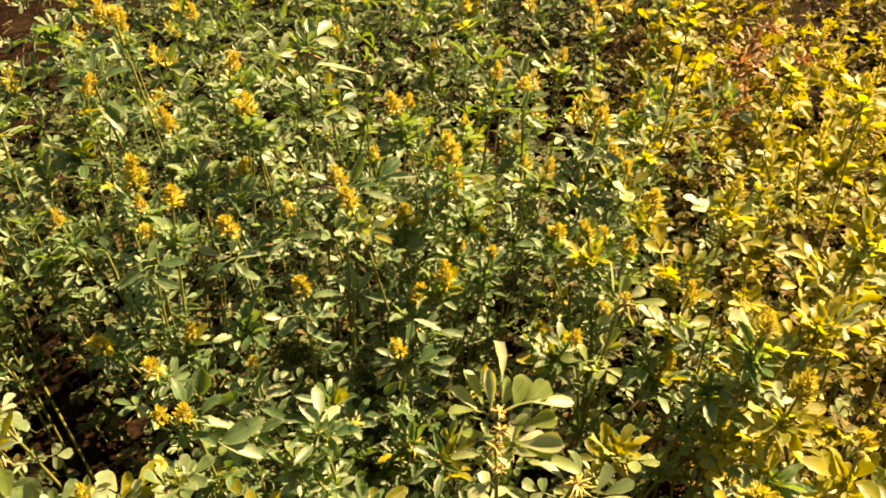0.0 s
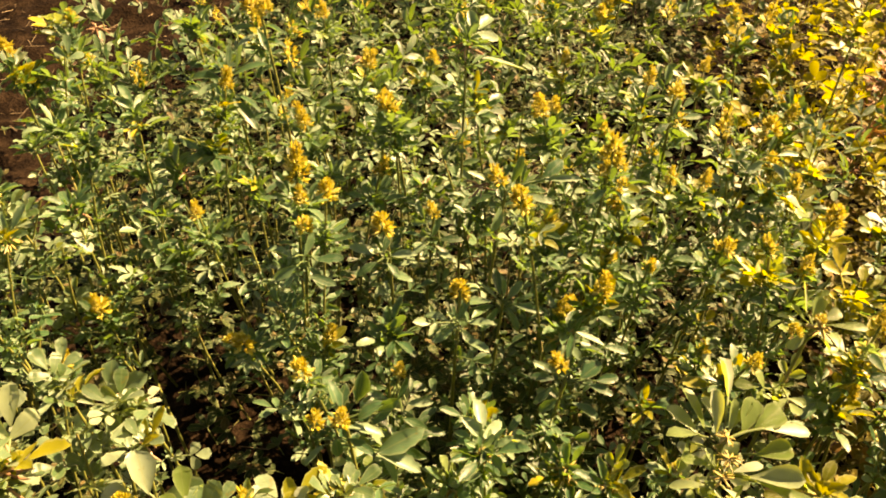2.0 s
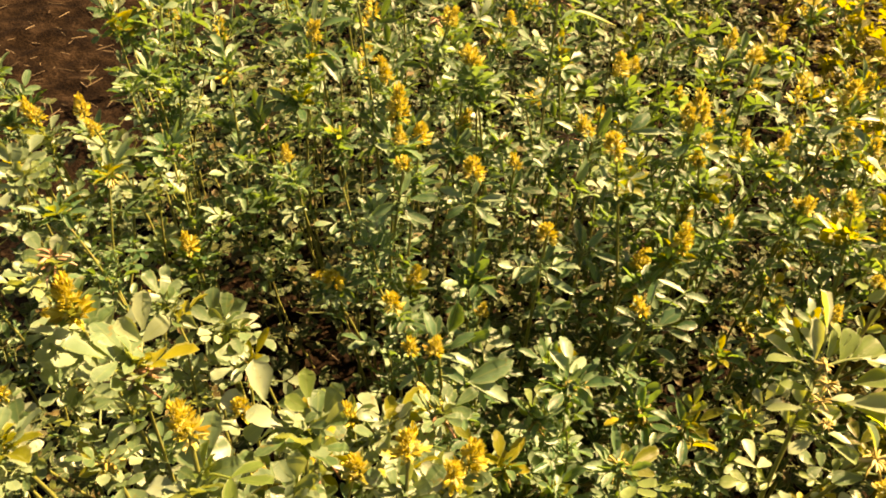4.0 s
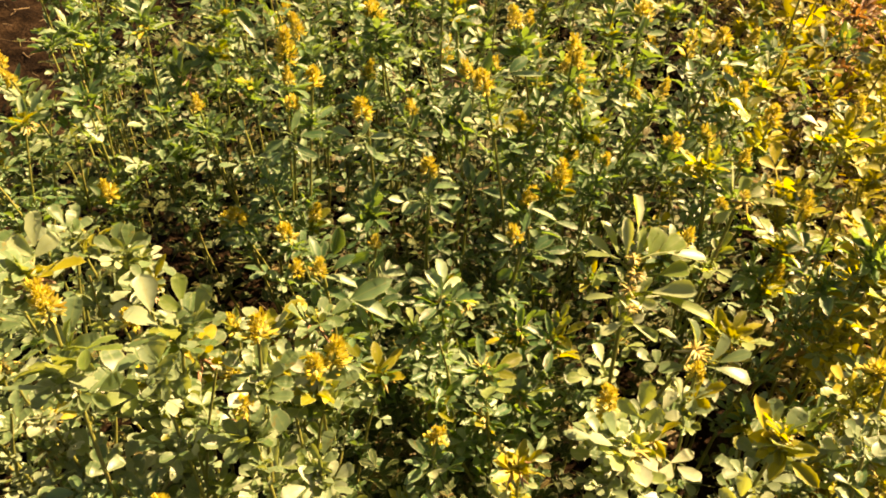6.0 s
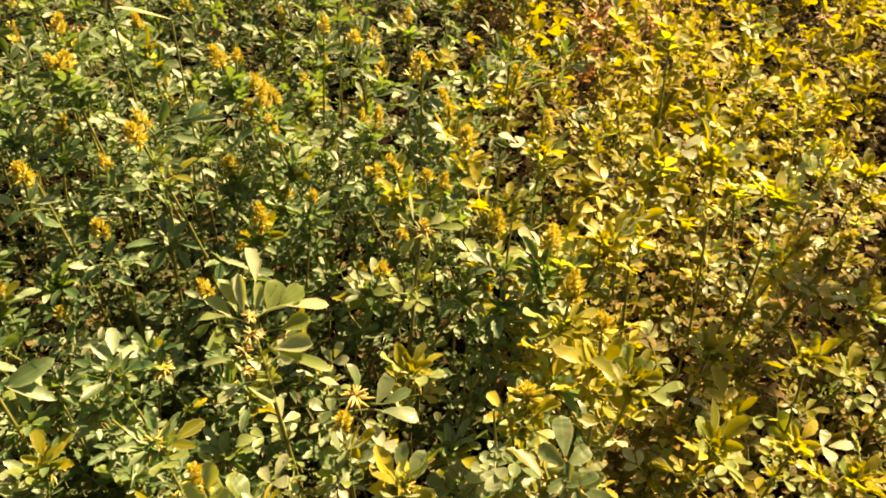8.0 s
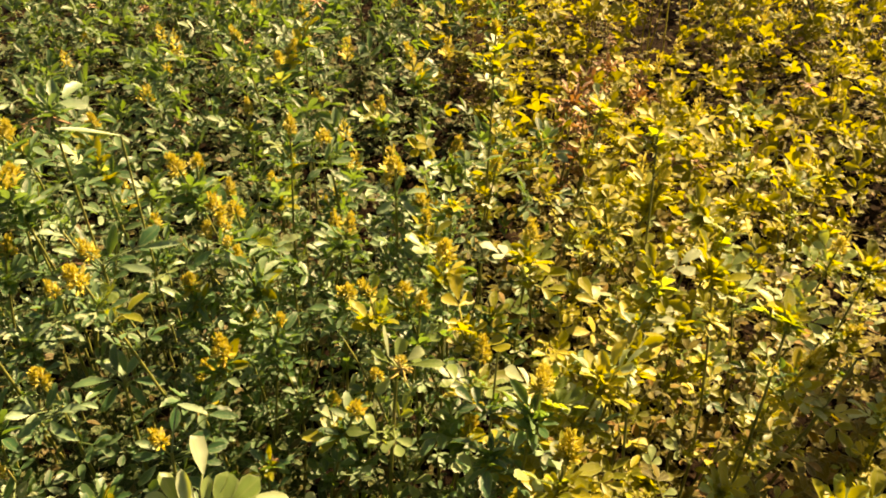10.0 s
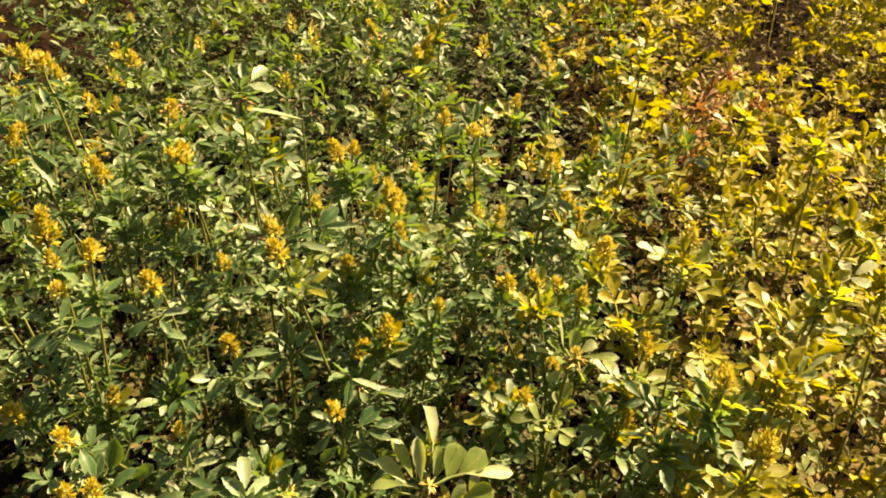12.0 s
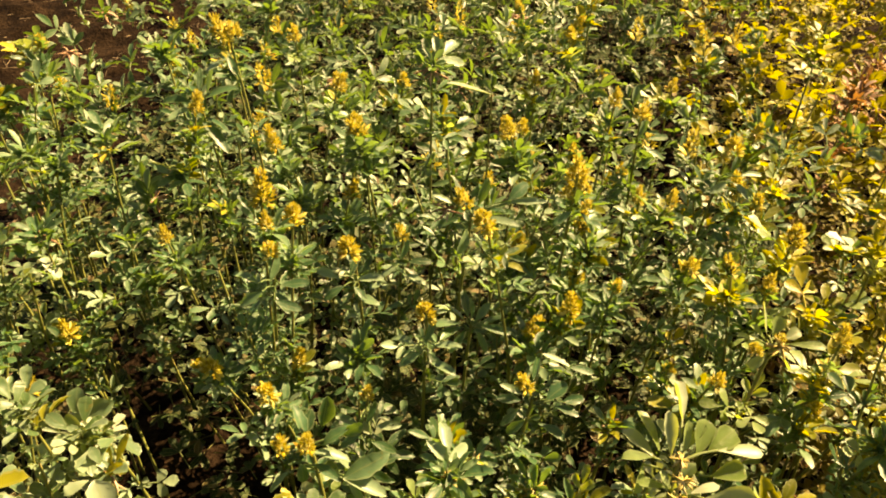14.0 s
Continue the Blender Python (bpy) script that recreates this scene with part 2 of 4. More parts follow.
def trifoliate(seed, mat, length, width, petiole, outline, fold=0.35, name="leaf", tuft=True):
    """A leaf of three leaflets on a slender bent stalk that starts at the origin and runs along +x."""
    rnd = random.Random(seed)
    verts, faces, uvs = [], [], []
    p1 = (petiole * 0.55, 0, petiole * 0.10)
    p2 = (petiole, 0, petiole * 0.06)
    tube(verts, faces, [(0, 0, 0), p1, p2], [0.0009, 0.0008, 0.0007], 3, uvs)
    spread = rnd.uniform(0.75, 1.15)
    for ang, size, off in ((spread, 0.92, 0.0), (-spread * rnd.uniform(0.85, 1.15), 0.92, 0.0), (rnd.uniform(-0.12, 0.12), 1.06, 0.005)):
        leaflet(verts, faces, uvs, (p2[0] + off, 0, p2[2]), ang, rnd.uniform(-0.25, 0.45), length * size * rnd.uniform(0.9, 1.08),
                width * size * rnd.uniform(0.88, 1.1), fold * rnd.uniform(0.3, 1.5), rnd.uniform(-0.05, 0.28), rnd, outline)
    # the small young leaves in the stalk's axil
    for at, share in ((0.003, 1.0), (petiole * 0.3, 0.8)) if tuft else ():
        side = rnd.uniform(-1.6, 1.6)
        for ang in (-0.9, 0.1, 1.0):
            leaflet(verts, faces, uvs, (at, rnd.uniform(-0.004, 0.004), rnd.uniform(-0.004, 0.006)), side + ang + rnd.uniform(-0.2, 0.2), rnd.uniform(-0.1, 1.0),
                    length * share * rnd.uniform(0.42, 0.72), width * share * rnd.uniform(0.5, 0.75), fold * 1.3, 0.15, rnd, SMALL)
    return mesh_of(name, verts, faces, mat, uvs)


def floret(verts, faces, p, d, size, rnd):
    """A small pea flower: a lifted standard petal over a pointed keel."""
    d = d.normalized()
    side = d.cross(Vector((0, 0, 1))).normalized() if abs(d.z) < 0.95 else Vector((1, 0, 0))
    up = side.cross(d).normalized()
    s = len(verts)
    for a, b, c in ((0, 0, 0), (0.45, -0.28, 0.14), (0.45, 0.28, 0.14), (0.5, 0, 0.30), (0.85, -0.22, 0.42), (0.85, 0.22, 0.42), (1.0, 0, 0.56),
                    (0.4, -0.1, -0.09), (0.4, 0.1, -0.09), (1.05, 0, 0.02)):
        verts.append(tuple(p + (d * a + side * (b * 0.72) + up * c) * size))
    for f in ((0, 1, 3), (0, 3, 2), (1, 4, 6, 3), (2, 3, 6, 5), (0, 7, 9), (0, 9, 8), (7, 1, 9), (8, 9, 2), (0, 8, 7)):
        faces.append(tuple(s + i for i in f))


def raceme(seed, tall, wide, count):
    """A short plump ragged spike of small yellow pea flowers, open below and closed in bud at the tip."""
    rnd = random.Random(seed)
    verts, faces = [], []
    bow = rnd.uniform(-0.3, 0.3)
    for n in range(count):
        s = (n + 0.5) / count
        a = n * 2.4 + rnd.uniform(-0.6, 0.6)
        girth = min(1.0, 0.6 + 2.0 * s) * (1.0 - 0.5 * s)
        r = wide * rnd.uniform(0.03, 0.20) * girth
        p = Vector((math.cos(a) * r + bow * tall * s * s, math.sin(a) * r, s * tall + rnd.uniform(-0.002, 0.002)))
        d = Vector((math.cos(a), math.sin(a), -0.1 + 1.3 * s + rnd.uniform(-0.6, 0.6)))
        floret(verts, faces, p, d, wide * (0.36 - 0.18 * s) * rnd.uniform(0.55, 1.3), rnd)
    return mesh_of("flower_head", verts, faces, PETAL, smooth=False)


def pod_head(seed, size, count, mat, curl):
    """A star of slender curved pods, as the flowers leave it behind."""
    rnd = random.Random(seed)
    verts, faces = [], []
    for n in range(count):
        a = n * 2.4 + rnd.uniform(-0.3, 0.3)
        lift = rnd.uniform(-0.5, 1.1)
        d = Vector((math.cos(a) * math.cos(lift), math.sin(a) * math.cos(lift), math.sin(lift)))
        side = Vector((-math.sin(a), math.cos(a), 0))
        bend = rnd.uniform(-curl, curl)
        L = size * rnd.uniform(0.7, 1.15)
        base = Vector((0, 0, size * 0.35 * n / count))
        pts = [tuple(base + d * (L * s) + (side * bend + Vector((0, 0, -0.5 * curl))) * (L * s * s)) for s in (0.05, 0.4, 0.75, 1.0)]
        tube(verts, faces, pts, [0.0006, 0.0010, 0.0009, 0.0003], 4)
    return mesh_of("pod_head", verts, faces, mat)


def bud(seed, size, mat):
    """A tuft of young folded leaves at a shoot's tip."""
    rnd = random.Random(seed)
    verts, faces, uvs = [], [], []
    for n in range(9):
        leaflet(verts, faces, uvs, (0, 0, rnd.uniform(0, size * 0.3)), n * 2.4 + rnd.uniform(-0.3, 0.3), rnd.uniform(0.5, 1.35), size * rnd.uniform(0.6, 1.1),
                size * rnd.uniform(0.22, 0.36), rnd.uniform(0.5, 1.2), rnd.uniform(-0.1, 0.25), rnd, OVAL)
    return mesh_of("bud", verts, faces, mat, uvs)


LEAVES = {
    "green": [trifoliate(10 + i, GREEN, 0.0185, 0.0068 + 0.0010 * (i % 3), 0.014 + 0.003 * (i % 4), LANCE if i % 5 < 2 else SPATULATE, 0.6) for i in range(14)],
    "pale": [trifoliate(30 + i, PALE, 0.0165, 0.0096 + 0.0010 * (i % 3), 0.014 + 0.003 * (i % 3), TOOTHED, 0.45) for i in range(12)],
    "yellowing": [trifoliate(50 + i, YELLOWING_FLARED, 0.0180, 0.0086 + 0.0010 * (i % 3), 0.013 + 0.003 * (i % 4), SPATULATE if i % 3 else LANCE, 0.5) for i in range(12)],
}
LEAVES["withered"] = [trifoliate(160 + i, WITHERED, 0.019, 0.0065, 0.012, LANCE, 0.9) for i in range(5)]
LEAVES["lime"] = [trifoliate(170 + i, LIME, 0.0160, 0.0075 + 0.0008 * (i % 3), 0.012 + 0.003 * (i % 3), SPATULATE, 0.45) for i in range(6)]
LEAVES_FAR = [trifoliate(60 + i, GREEN, 0.0205, 0.0076, 0.014, OVAL, 0.6, tuft=i % 2 == 0) for i in range(8)]
LEAVES_RIPE = [trifoliate(260 + i, YELLOWING_FLARED, 0.0190, 0.0105 + 0.001 * (i % 3), 0.014, OVAL, 0.45, tuft=i % 2 == 0) for i in range(8)]
CROWNS = {
    "green": [trifoliate(130 + i, GREEN, 0.0215, 0.0070 + 0.0008 * (i % 3), 0.005 + 0.002 * (i % 3), LANCE, 0.6) for i in range(8)],
    "pale": [trifoliate(140 + i, PALE, 0.0175, 0.0092 + 0.0008 * (i % 3), 0.006 + 0.002 * (i % 3), TOOTHED, 0.4) for i in range(8)],
    "yellowing": [trifoliate(150 + i, YELLOWING_FLARED, 0.0195, 0.0084 + 0.0008 * (i % 3), 0.005 + 0.002 * (i % 3), LANCE, 0.55) for i in range(8)],
}
CROWNS["withered"] = LEAVES["withered"]
CROWNS["lime"] = [trifoliate(180 + i, LIME, 0.0170, 0.0092, 0.014 + 0.003 * (i % 3), TOOTHED, 0.4) for i in range(6)]
BUDS = {"withered": [bud(85, 0.016, WITHERED)], "green": [bud(70 + i, 0.018, GREEN) for i in range(3)], "pale": [bud(75 + i, 0.018, PALE) for i in range(3)], "lime": [bud(88, 0.018, LIME)], "yellowing": [bud(80 + i, 0.018, YELLOWING_FLARED) for i in range(3)]}
RACEMES = [raceme(90 + i, 0.009 + 0.0026 * i, 0.0165 + 0.0018 * (i % 3), 56 + 9 * i) for i in range(6)]
RACEMES_FAR = [raceme(190 + i, 0.014 + 0.004 * i, 0.021, 24 + 4 * i) for i in range(4)]
STARS = [pod_head(100 + i, 0.0105, 20 + 2 * i, POD, 0.6) for i in range(4)]
DRIED = [pod_head(110 + i, 0.012, 14 + i, DRYPOD, 0.8) for i in range(4)]
HEADS = {"flower": RACEMES, "star": STARS, "dry": DRIED}

FLOWERING = {
    "green": "green clover plant with toothed leaves",
    "pale": "pale green broad-leaved clover plant",
    "yellowing": "clover plant with flare-tinted yellowing leaves",
    "lime": "tall lime-green broad-leaved clover plant",
    "withered": "withered rusty brown clover plant",
}
HEAD_WORDS = {"flower": "short dense spike of orange-yellow pea flowers", "star": "pale yellow star of slender young pods", "dry": "dry brown head of curled pods"}
TOP_WORDS = {"flower": " and a yellow flower spike", "star": " and a star of pods", "dry": " and a dry pod head", "": " in a dense patch"}
TIPS = []


def shoot_line(base, tip, rnd, steps=7, sag=0.02):
    """Points along a stem that leaves the soil and bends up to its tip."""
    b, t = Vector(base), Vector(tip)
    bow = Vector((rnd.uniform(-1, 1), rnd.uniform(-1, 1), 0)) * sag
    return [b.lerp(t, i / steps) + bow * math.sin(math.pi * i / steps) for i in range(steps + 1)]


def along(points, s):
    f = s * (len(points) - 1)
    i = min(int(f), len(points) - 2)
    return points[i].lerp(points[i + 1], f - i)


def set_leaf(parent, meshes, at, az, lift, size, rnd, nod=0.0):
    m = Matrix.Translation(at) @ Matrix.Rotation(nod, 4, "X") @ Matrix.Rotation(az, 4, "Z") @ Matrix.Rotation(-lift, 4, "Y") @ Matrix.Rotation(rnd.uniform(-0.5, 0.5), 4, "X") @ Matrix.Scale(size, 4)
    part("leaf", rnd.choice(meshes), parent, matrix=m)


def clover(x, y, z, head="flower", tone="green", size=1.0, leaves=14, low=0.45, crown=5, seed=0, lean=0.05, branches=0, crown_lift=(0.1, 1.0), nod=0.0, root=None, young_share=None):
    """One plant: a stem from the soil to the tip at (x, y, z), its leaves, and what the tip bears."""
    rnd = random.Random(seed)
    bx, by = x + rnd.uniform(-lean, lean), y + rnd.uniform(-lean, lean)
    bx, by = root or (bx, by)
    plant = new("clover_plant")
    plant.location = (bx, by, 0)
    tagged(plant, FLOWERING[tone] + TOP_WORDS[head], "plant", "clover plants in the patch")
    tip = (x - bx, y - by, z)
    line = shoot_line((0, 0, -0.01), tip, rnd, 7, 0.03)
    verts, faces = [], []
    tube(verts, faces, line, [0.0020 - 0.0009 * i / 7 for i in range(8)], 5)
    part("stem", mesh_of("stem", verts, faces, STEM), plant)
    meshes = LEAVES[tone]
    az = rnd.uniform(0, 6.28)
    for n in range(leaves):
        node = (n * 3 // leaves + rnd.uniform(0.45, 0.75)) / 3.2
        s = low + (0.98 - low) * min(1.0, node)
        az += 2.4 + rnd.uniform(-0.5, 0.5)
        mine = LEAVES["lime"] if tone == "yellowing" and rnd.random() < 0.25 else LEAVES["green"] if tone != "green" and rnd.random() < 0.12 else meshes
        set_leaf(plant, mine, along(line, s), az, rnd.uniform(-0.1, 0.95), size * rnd.uniform(0.45, 0.95), rnd)
    for n in range(crown):
        az += 6.28 / crown + rnd.uniform(-0.3, 0.3)
        young = rnd.choice((CROWNS["yellowing"], CROWNS["lime"])) if tone in ("green", "pale", "yellowing") and rnd.random() < (young_share or min(0.65, max(0.12, 0.30 + x))) else CROWNS[tone]
        set_leaf(plant, young, along(line, rnd.uniform(0.89, 0.95) if head == "flower" else rnd.uniform(0.955, 1.0)), az, rnd.uniform(*crown_lift), size * rnd.uniform(0.75, 1.15), rnd, nod)
    for b in range(branches):
        s0 = rnd.uniform(0.35, 0.65)
        az += 2.2
        reach = rnd.uniform(0.04, 0.075)
        p0 = along(line, s0)
        p1 = (p0.x + math.cos(az) * reach, p0.y + math.sin(az) * reach, z * rnd.uniform(0.78, 0.97))
        bl = shoot_line(p0, p1, rnd, 5, 0.012)
        verts, faces = [], []
        tube(verts, faces, bl, [0.0016 - 0.0007 * i / 5 for i in range(6)], 4)
        part("branch", mesh_of("branch", verts, faces, STEM), plant)
        for n in range(7):
            az += 2.4
            set_leaf(plant, meshes, along(bl, rnd.uniform(0.35, 1.0)), az, rnd.uniform(0.0, 0.85), size * rnd.uniform(0.65, 1.05), rnd)
    up = Vector(line[-1]) - Vector(line[-2])
    turn = up.to_track_quat("Z", "Y").to_matrix().to_4x4() @ Matrix.Rotation(rnd.uniform(0, 6.28), 4, "Z")
    if head:
        m = Matrix.Translation(tip) @ Matrix.Translation((0, 0, -0.006)) @ turn @ Matrix.Scale(size ** 0.5 * rnd.uniform(0.9, 1.25), 4)
        part("flower_head" if head == "flower" else "pod_head", rnd.choice(RACEMES[1:] if head == "flower" else HEADS[head]), plant, HEAD_WORDS[head], m)
    if head in ("", "flower") and rnd.random() < (1.0 if not head else 0.45):
        part("bud", rnd.choice(BUDS[tone]), plant, matrix=Matrix.Translation(tip) @ Matrix.Translation((0, 0, -0.012)) @ turn @ Matrix.Scale(size, 4))
    TIPS.append((x, y, z))
    return plant


# tips of the plants that stand out of the patch: x, y, z
FLOWERING_GREEN_FRONT = [
    (-0.163, 0.388, 0.427), (0.269, 0.444, 0.500), (-0.199, 0.453, 0.414), (-0.009, 0.463, 0.413), (0.176, 0.470, 0.453), (0.143, 0.495, 0.427),
    (-0.130, 0.496, 0.364), (-0.264, 0.498, 0.387), (0.017, 0.500, 0.373), (-0.085, 0.515, 0.445), (0.236, 0.517, 0.379), (-0.204, 0.521, 0.493),
    (-0.284, 0.523, 0.360), (-0.198, 0.525, 0.375), (-0.043, 0.528, 0.537), (-0.212, 0.534, 0.540), (0.244, 0.534, 0.440), (-0.191, 0.540, 0.518),
    (0.122, 0.544, 0.383), (-0.199, 0.562, 0.502), (-0.154, 0.564, 0.472), (0.032, 0.567, 0.420), (0.155, 0.568, 0.481), (-0.450, 0.583, 0.318),
    (0.199, 0.591, 0.442), (0.075, 0.605, 0.420), (0.135, 0.609, 0.445), (-0.346, 0.624, 0.420),
]
FLOWERING_GREEN_MIDDLE = [
    (0.222, 0.626, 0.473), (0.026, 0.641, 0.506), (0.044, 0.642, 0.459), (0.187, 0.642, 0.418), (0.045, 0.642, 0.397), (-0.121, 0.646, 0.423),
    (-0.011, 0.665, 0.412), (0.035, 0.691, 0.479), (0.210, 0.698, 0.459), (-0.183, 0.701, 0.433), (-0.046, 0.713, 0.449), (0.188, 0.719, 0.518),
    (0.136, 0.723, 0.437), (-0.179, 0.726, 0.492), (-0.176, 0.739, 0.483), (0.212, 0.765, 0.430), (-0.028, 0.765, 0.478), (-0.360, 0.773, 0.477),
    (-0.191, 0.774, 0.472), (-0.282, 0.782, 0.432), (-0.601, 0.784, 0.488), (-0.017, 0.789, 0.469), (0.078, 0.807, 0.498), (0.113, 0.821, 0.467),
    (0.049, 0.846, 0.410), (-0.223, 0.846, 0.476), (-0.002, 0.852, 0.394), (-0.228, 0.871, 0.466),
]
FLOWERING_GREEN_BACK = [
    (0.261, 0.898, 0.417), (-0.367, 0.907, 0.488), (-0.160, 0.924, 0.446), (-0.387, 0.954, 0.465), (-0.630, 0.965, 0.388), (0.172, 0.983, 0.434),
    (-0.309, 0.990, 0.467), (0.003, 1.011, 0.415), (0.214, 1.047, 0.473), (0.044, 1.049, 0.467), (0.054, 1.103, 0.452), (0.073, 1.127, 0.499),
    (-0.023, 1.148, 0.459), (-0.438, 1.321, 0.389),
]
FLOWERING_YELLOWING = [
    (0.275, 0.320, 0.540), (0.274, 0.387, 0.501), (0.276, 0.461, 0.492), (0.299, 0.633, 0.485), (0.476, 0.790, 0.435), (0.298, 0.897, 0.569),
    (0.316, 0.936, 0.372),
]
FLOWERING_PALE = [
    (-0.230, 0.205, 0.575), (-0.147, 0.219, 0.489), (0.057, 0.235, 0.518), (-0.141, 0.243, 0.529), (-0.122, 0.275, 0.463), (0.121, 0.306, 0.471),
    (-0.372, 0.319, 0.505), (0.240, 0.329, 0.468),
]
STARRED_GREEN = [
    (-0.016, 0.347, 0.398), (-0.011, 0.351, 0.331), (0.267, 0.362, 0.432), (-0.076, 0.391, 0.374), (-0.056, 0.397, 0.411), (-0.149, 0.413, 0.332),
    (0.040, 0.414, 0.364), (-0.128, 0.436, 0.350), (0.011, 0.444, 0.338), (-0.041, 0.449, 0.360), (-0.121, 0.467, 0.330), (0.007, 0.553, 0.375),
]
STARRED_PALE = [
    (0.066, 0.202, 0.527), (0.231, 0.207, 0.557), (0.082, 0.232, 0.495), (0.158, 0.247, 0.495), (-0.262, 0.271, 0.405),
]
STARRED_YELLOWING = [
    (0.368, 0.308, 0.430),
]
DRIED_UP_PALE = [
    (-0.318, 0.291, 0.494), (-0.293, 0.375, 0.416),
]
DRIED_UP_GREEN = [
    (-0.058, 0.376, 0.311), (-0.101, 0.692, 0.578),
]
LEAFY_YELLOWING = [
    (0.288, 0.285, 0.553), (0.404, 0.356, 0.421), (0.322, 0.465, 0.500), (0.461, 0.491, 0.529), (0.348, 0.493, 0.494), (0.316, 0.499, 0.416),
    (0.377, 0.542, 0.526), (0.383, 0.554, 0.500), (0.434, 0.564, 0.515), (0.384, 0.576, 0.448), (0.458, 0.642, 0.381), (0.517, 0.718, 0.421),
    (0.500, 0.722, 0.456), (0.434, 0.734, 0.553), (0.647, 0.818, 0.433), (0.600, 0.839, 0.435), (0.442, 0.862, 0.391), (0.594, 0.882, 0.490),
    (0.736, 0.884, 0.395), (0.430, 0.887, 0.492),
]
LEAFY_GREEN = [
    (0.238, 0.428, 0.467), (-0.068, 0.484, 0.352), (-0.146, 0.528, 0.400), (-0.399, 0.674, 0.336), (-0.499, 0.718, 0.447), (-0.095, 0.745, 0.515),
    (-0.380, 0.755, 0.420), (-0.478, 0.776, 0.368),
]
LEAFY_PALE = [
    (-0.195, 0.219, 0.527), (-0.111, 0.231, 0.430), (-0.204, 0.269, 0.510), (-0.320, 0.396, 0.426), (-0.315, 0.409, 0.415), (-0.370, 0.410, 0.427),
    (-0.396, 0.442, 0.394),
]
ROWS_OF_PLANTS = [
    (FLOWERING_GREEN_FRONT, 'flower', 'green'),
    (FLOWERING_GREEN_MIDDLE, 'flower', 'green'),
    (FLOWERING_GREEN_BACK, 'flower', 'green'),
    (FLOWERING_YELLOWING, 'flower', 'yellowing'),
    (FLOWERING_PALE, 'flower', 'pale'),
    (STARRED_GREEN, 'star', 'green'),
    (STARRED_PALE, 'star', 'pale'),
    (STARRED_YELLOWING, 'star', 'yellowing'),
    (DRIED_UP_PALE, 'dry', 'pale'),
    (DRIED_UP_GREEN, 'dry', 'green'),
    (LEAFY_YELLOWING, '', 'yellowing'),
    (LEAFY_GREEN, '', 'green'),
    (LEAFY_PALE, '', 'pale'),
]

# bare spots between the plants: x, y, radius
GAPS = [
    (-0.295, 0.485, 0.09), (-0.245, 0.425, 0.075), (-0.22, 0.36, 0.05), (-0.34, 0.55, 0.085), (-0.39, 0.6, 0.045), (-0.075, 0.53, 0.042), (-0.115, 0.585, 0.035), (0.222, 0.465, 0.032),
    (-0.247, 0.381, 0.045), (-0.22, 0.329, 0.045), (-0.259, 0.435, 0.04), (-0.228, 0.37, 0.04),
    (0.78, 0.78, 0.07), (0.90, 0.93, 0.09), (1.05, 1.10, 0.10), (0.75, 1.54, 0.08), (0.90, 1.90, 0.10), (0.83, 1.76, 0.08), (1.0, 2.2, 0.12), (1.1, 2.45, 0.14),
]

# spots where only a few stems stand, over deep shade: x, y, radius
HOLLOWS = [
    (0.25, 0.55, 0.055), (-0.10, 0.63, 0.06), (-0.13, 0.46, 0.035), (0.10, 0.64, 0.04), (0.13, 1.32, 0.06), (0.28, 1.40, 0.06), (0.26, 1.29, 0.06), (0.15, 1.15, 0.045), (0.05, 1.38, 0.055),
    (0.12, 1.21, 0.05), (0.25, 1.12, 0.04), (0.15, 1.44, 0.06), (0.25, 1.50, 0.06), (-0.24, 1.28, 0.05), (-0.30, 1.02, 0.035), (-0.34, 1.23, 0.045), (0.58, 1.40, 0.055), (0.68, 1.38, 0.055),
]


def in_hollow(x, y):
    return any((x - a) ** 2 + (y - b) ** 2 < r * r for a, b, r in HOLLOWS)


def in_gap(x, y):
    return any((x - a) ** 2 + (y - b) ** 2 < r * r for a, b, r in GAPS)


# ---- the plants that stand out, leaflet by leaflet ----
ACROSS, RISE, OUT = Vector((1, 0, 0)), Vector((0, 0.66, 0.75)), Vector((0, -0.75, 0.66))


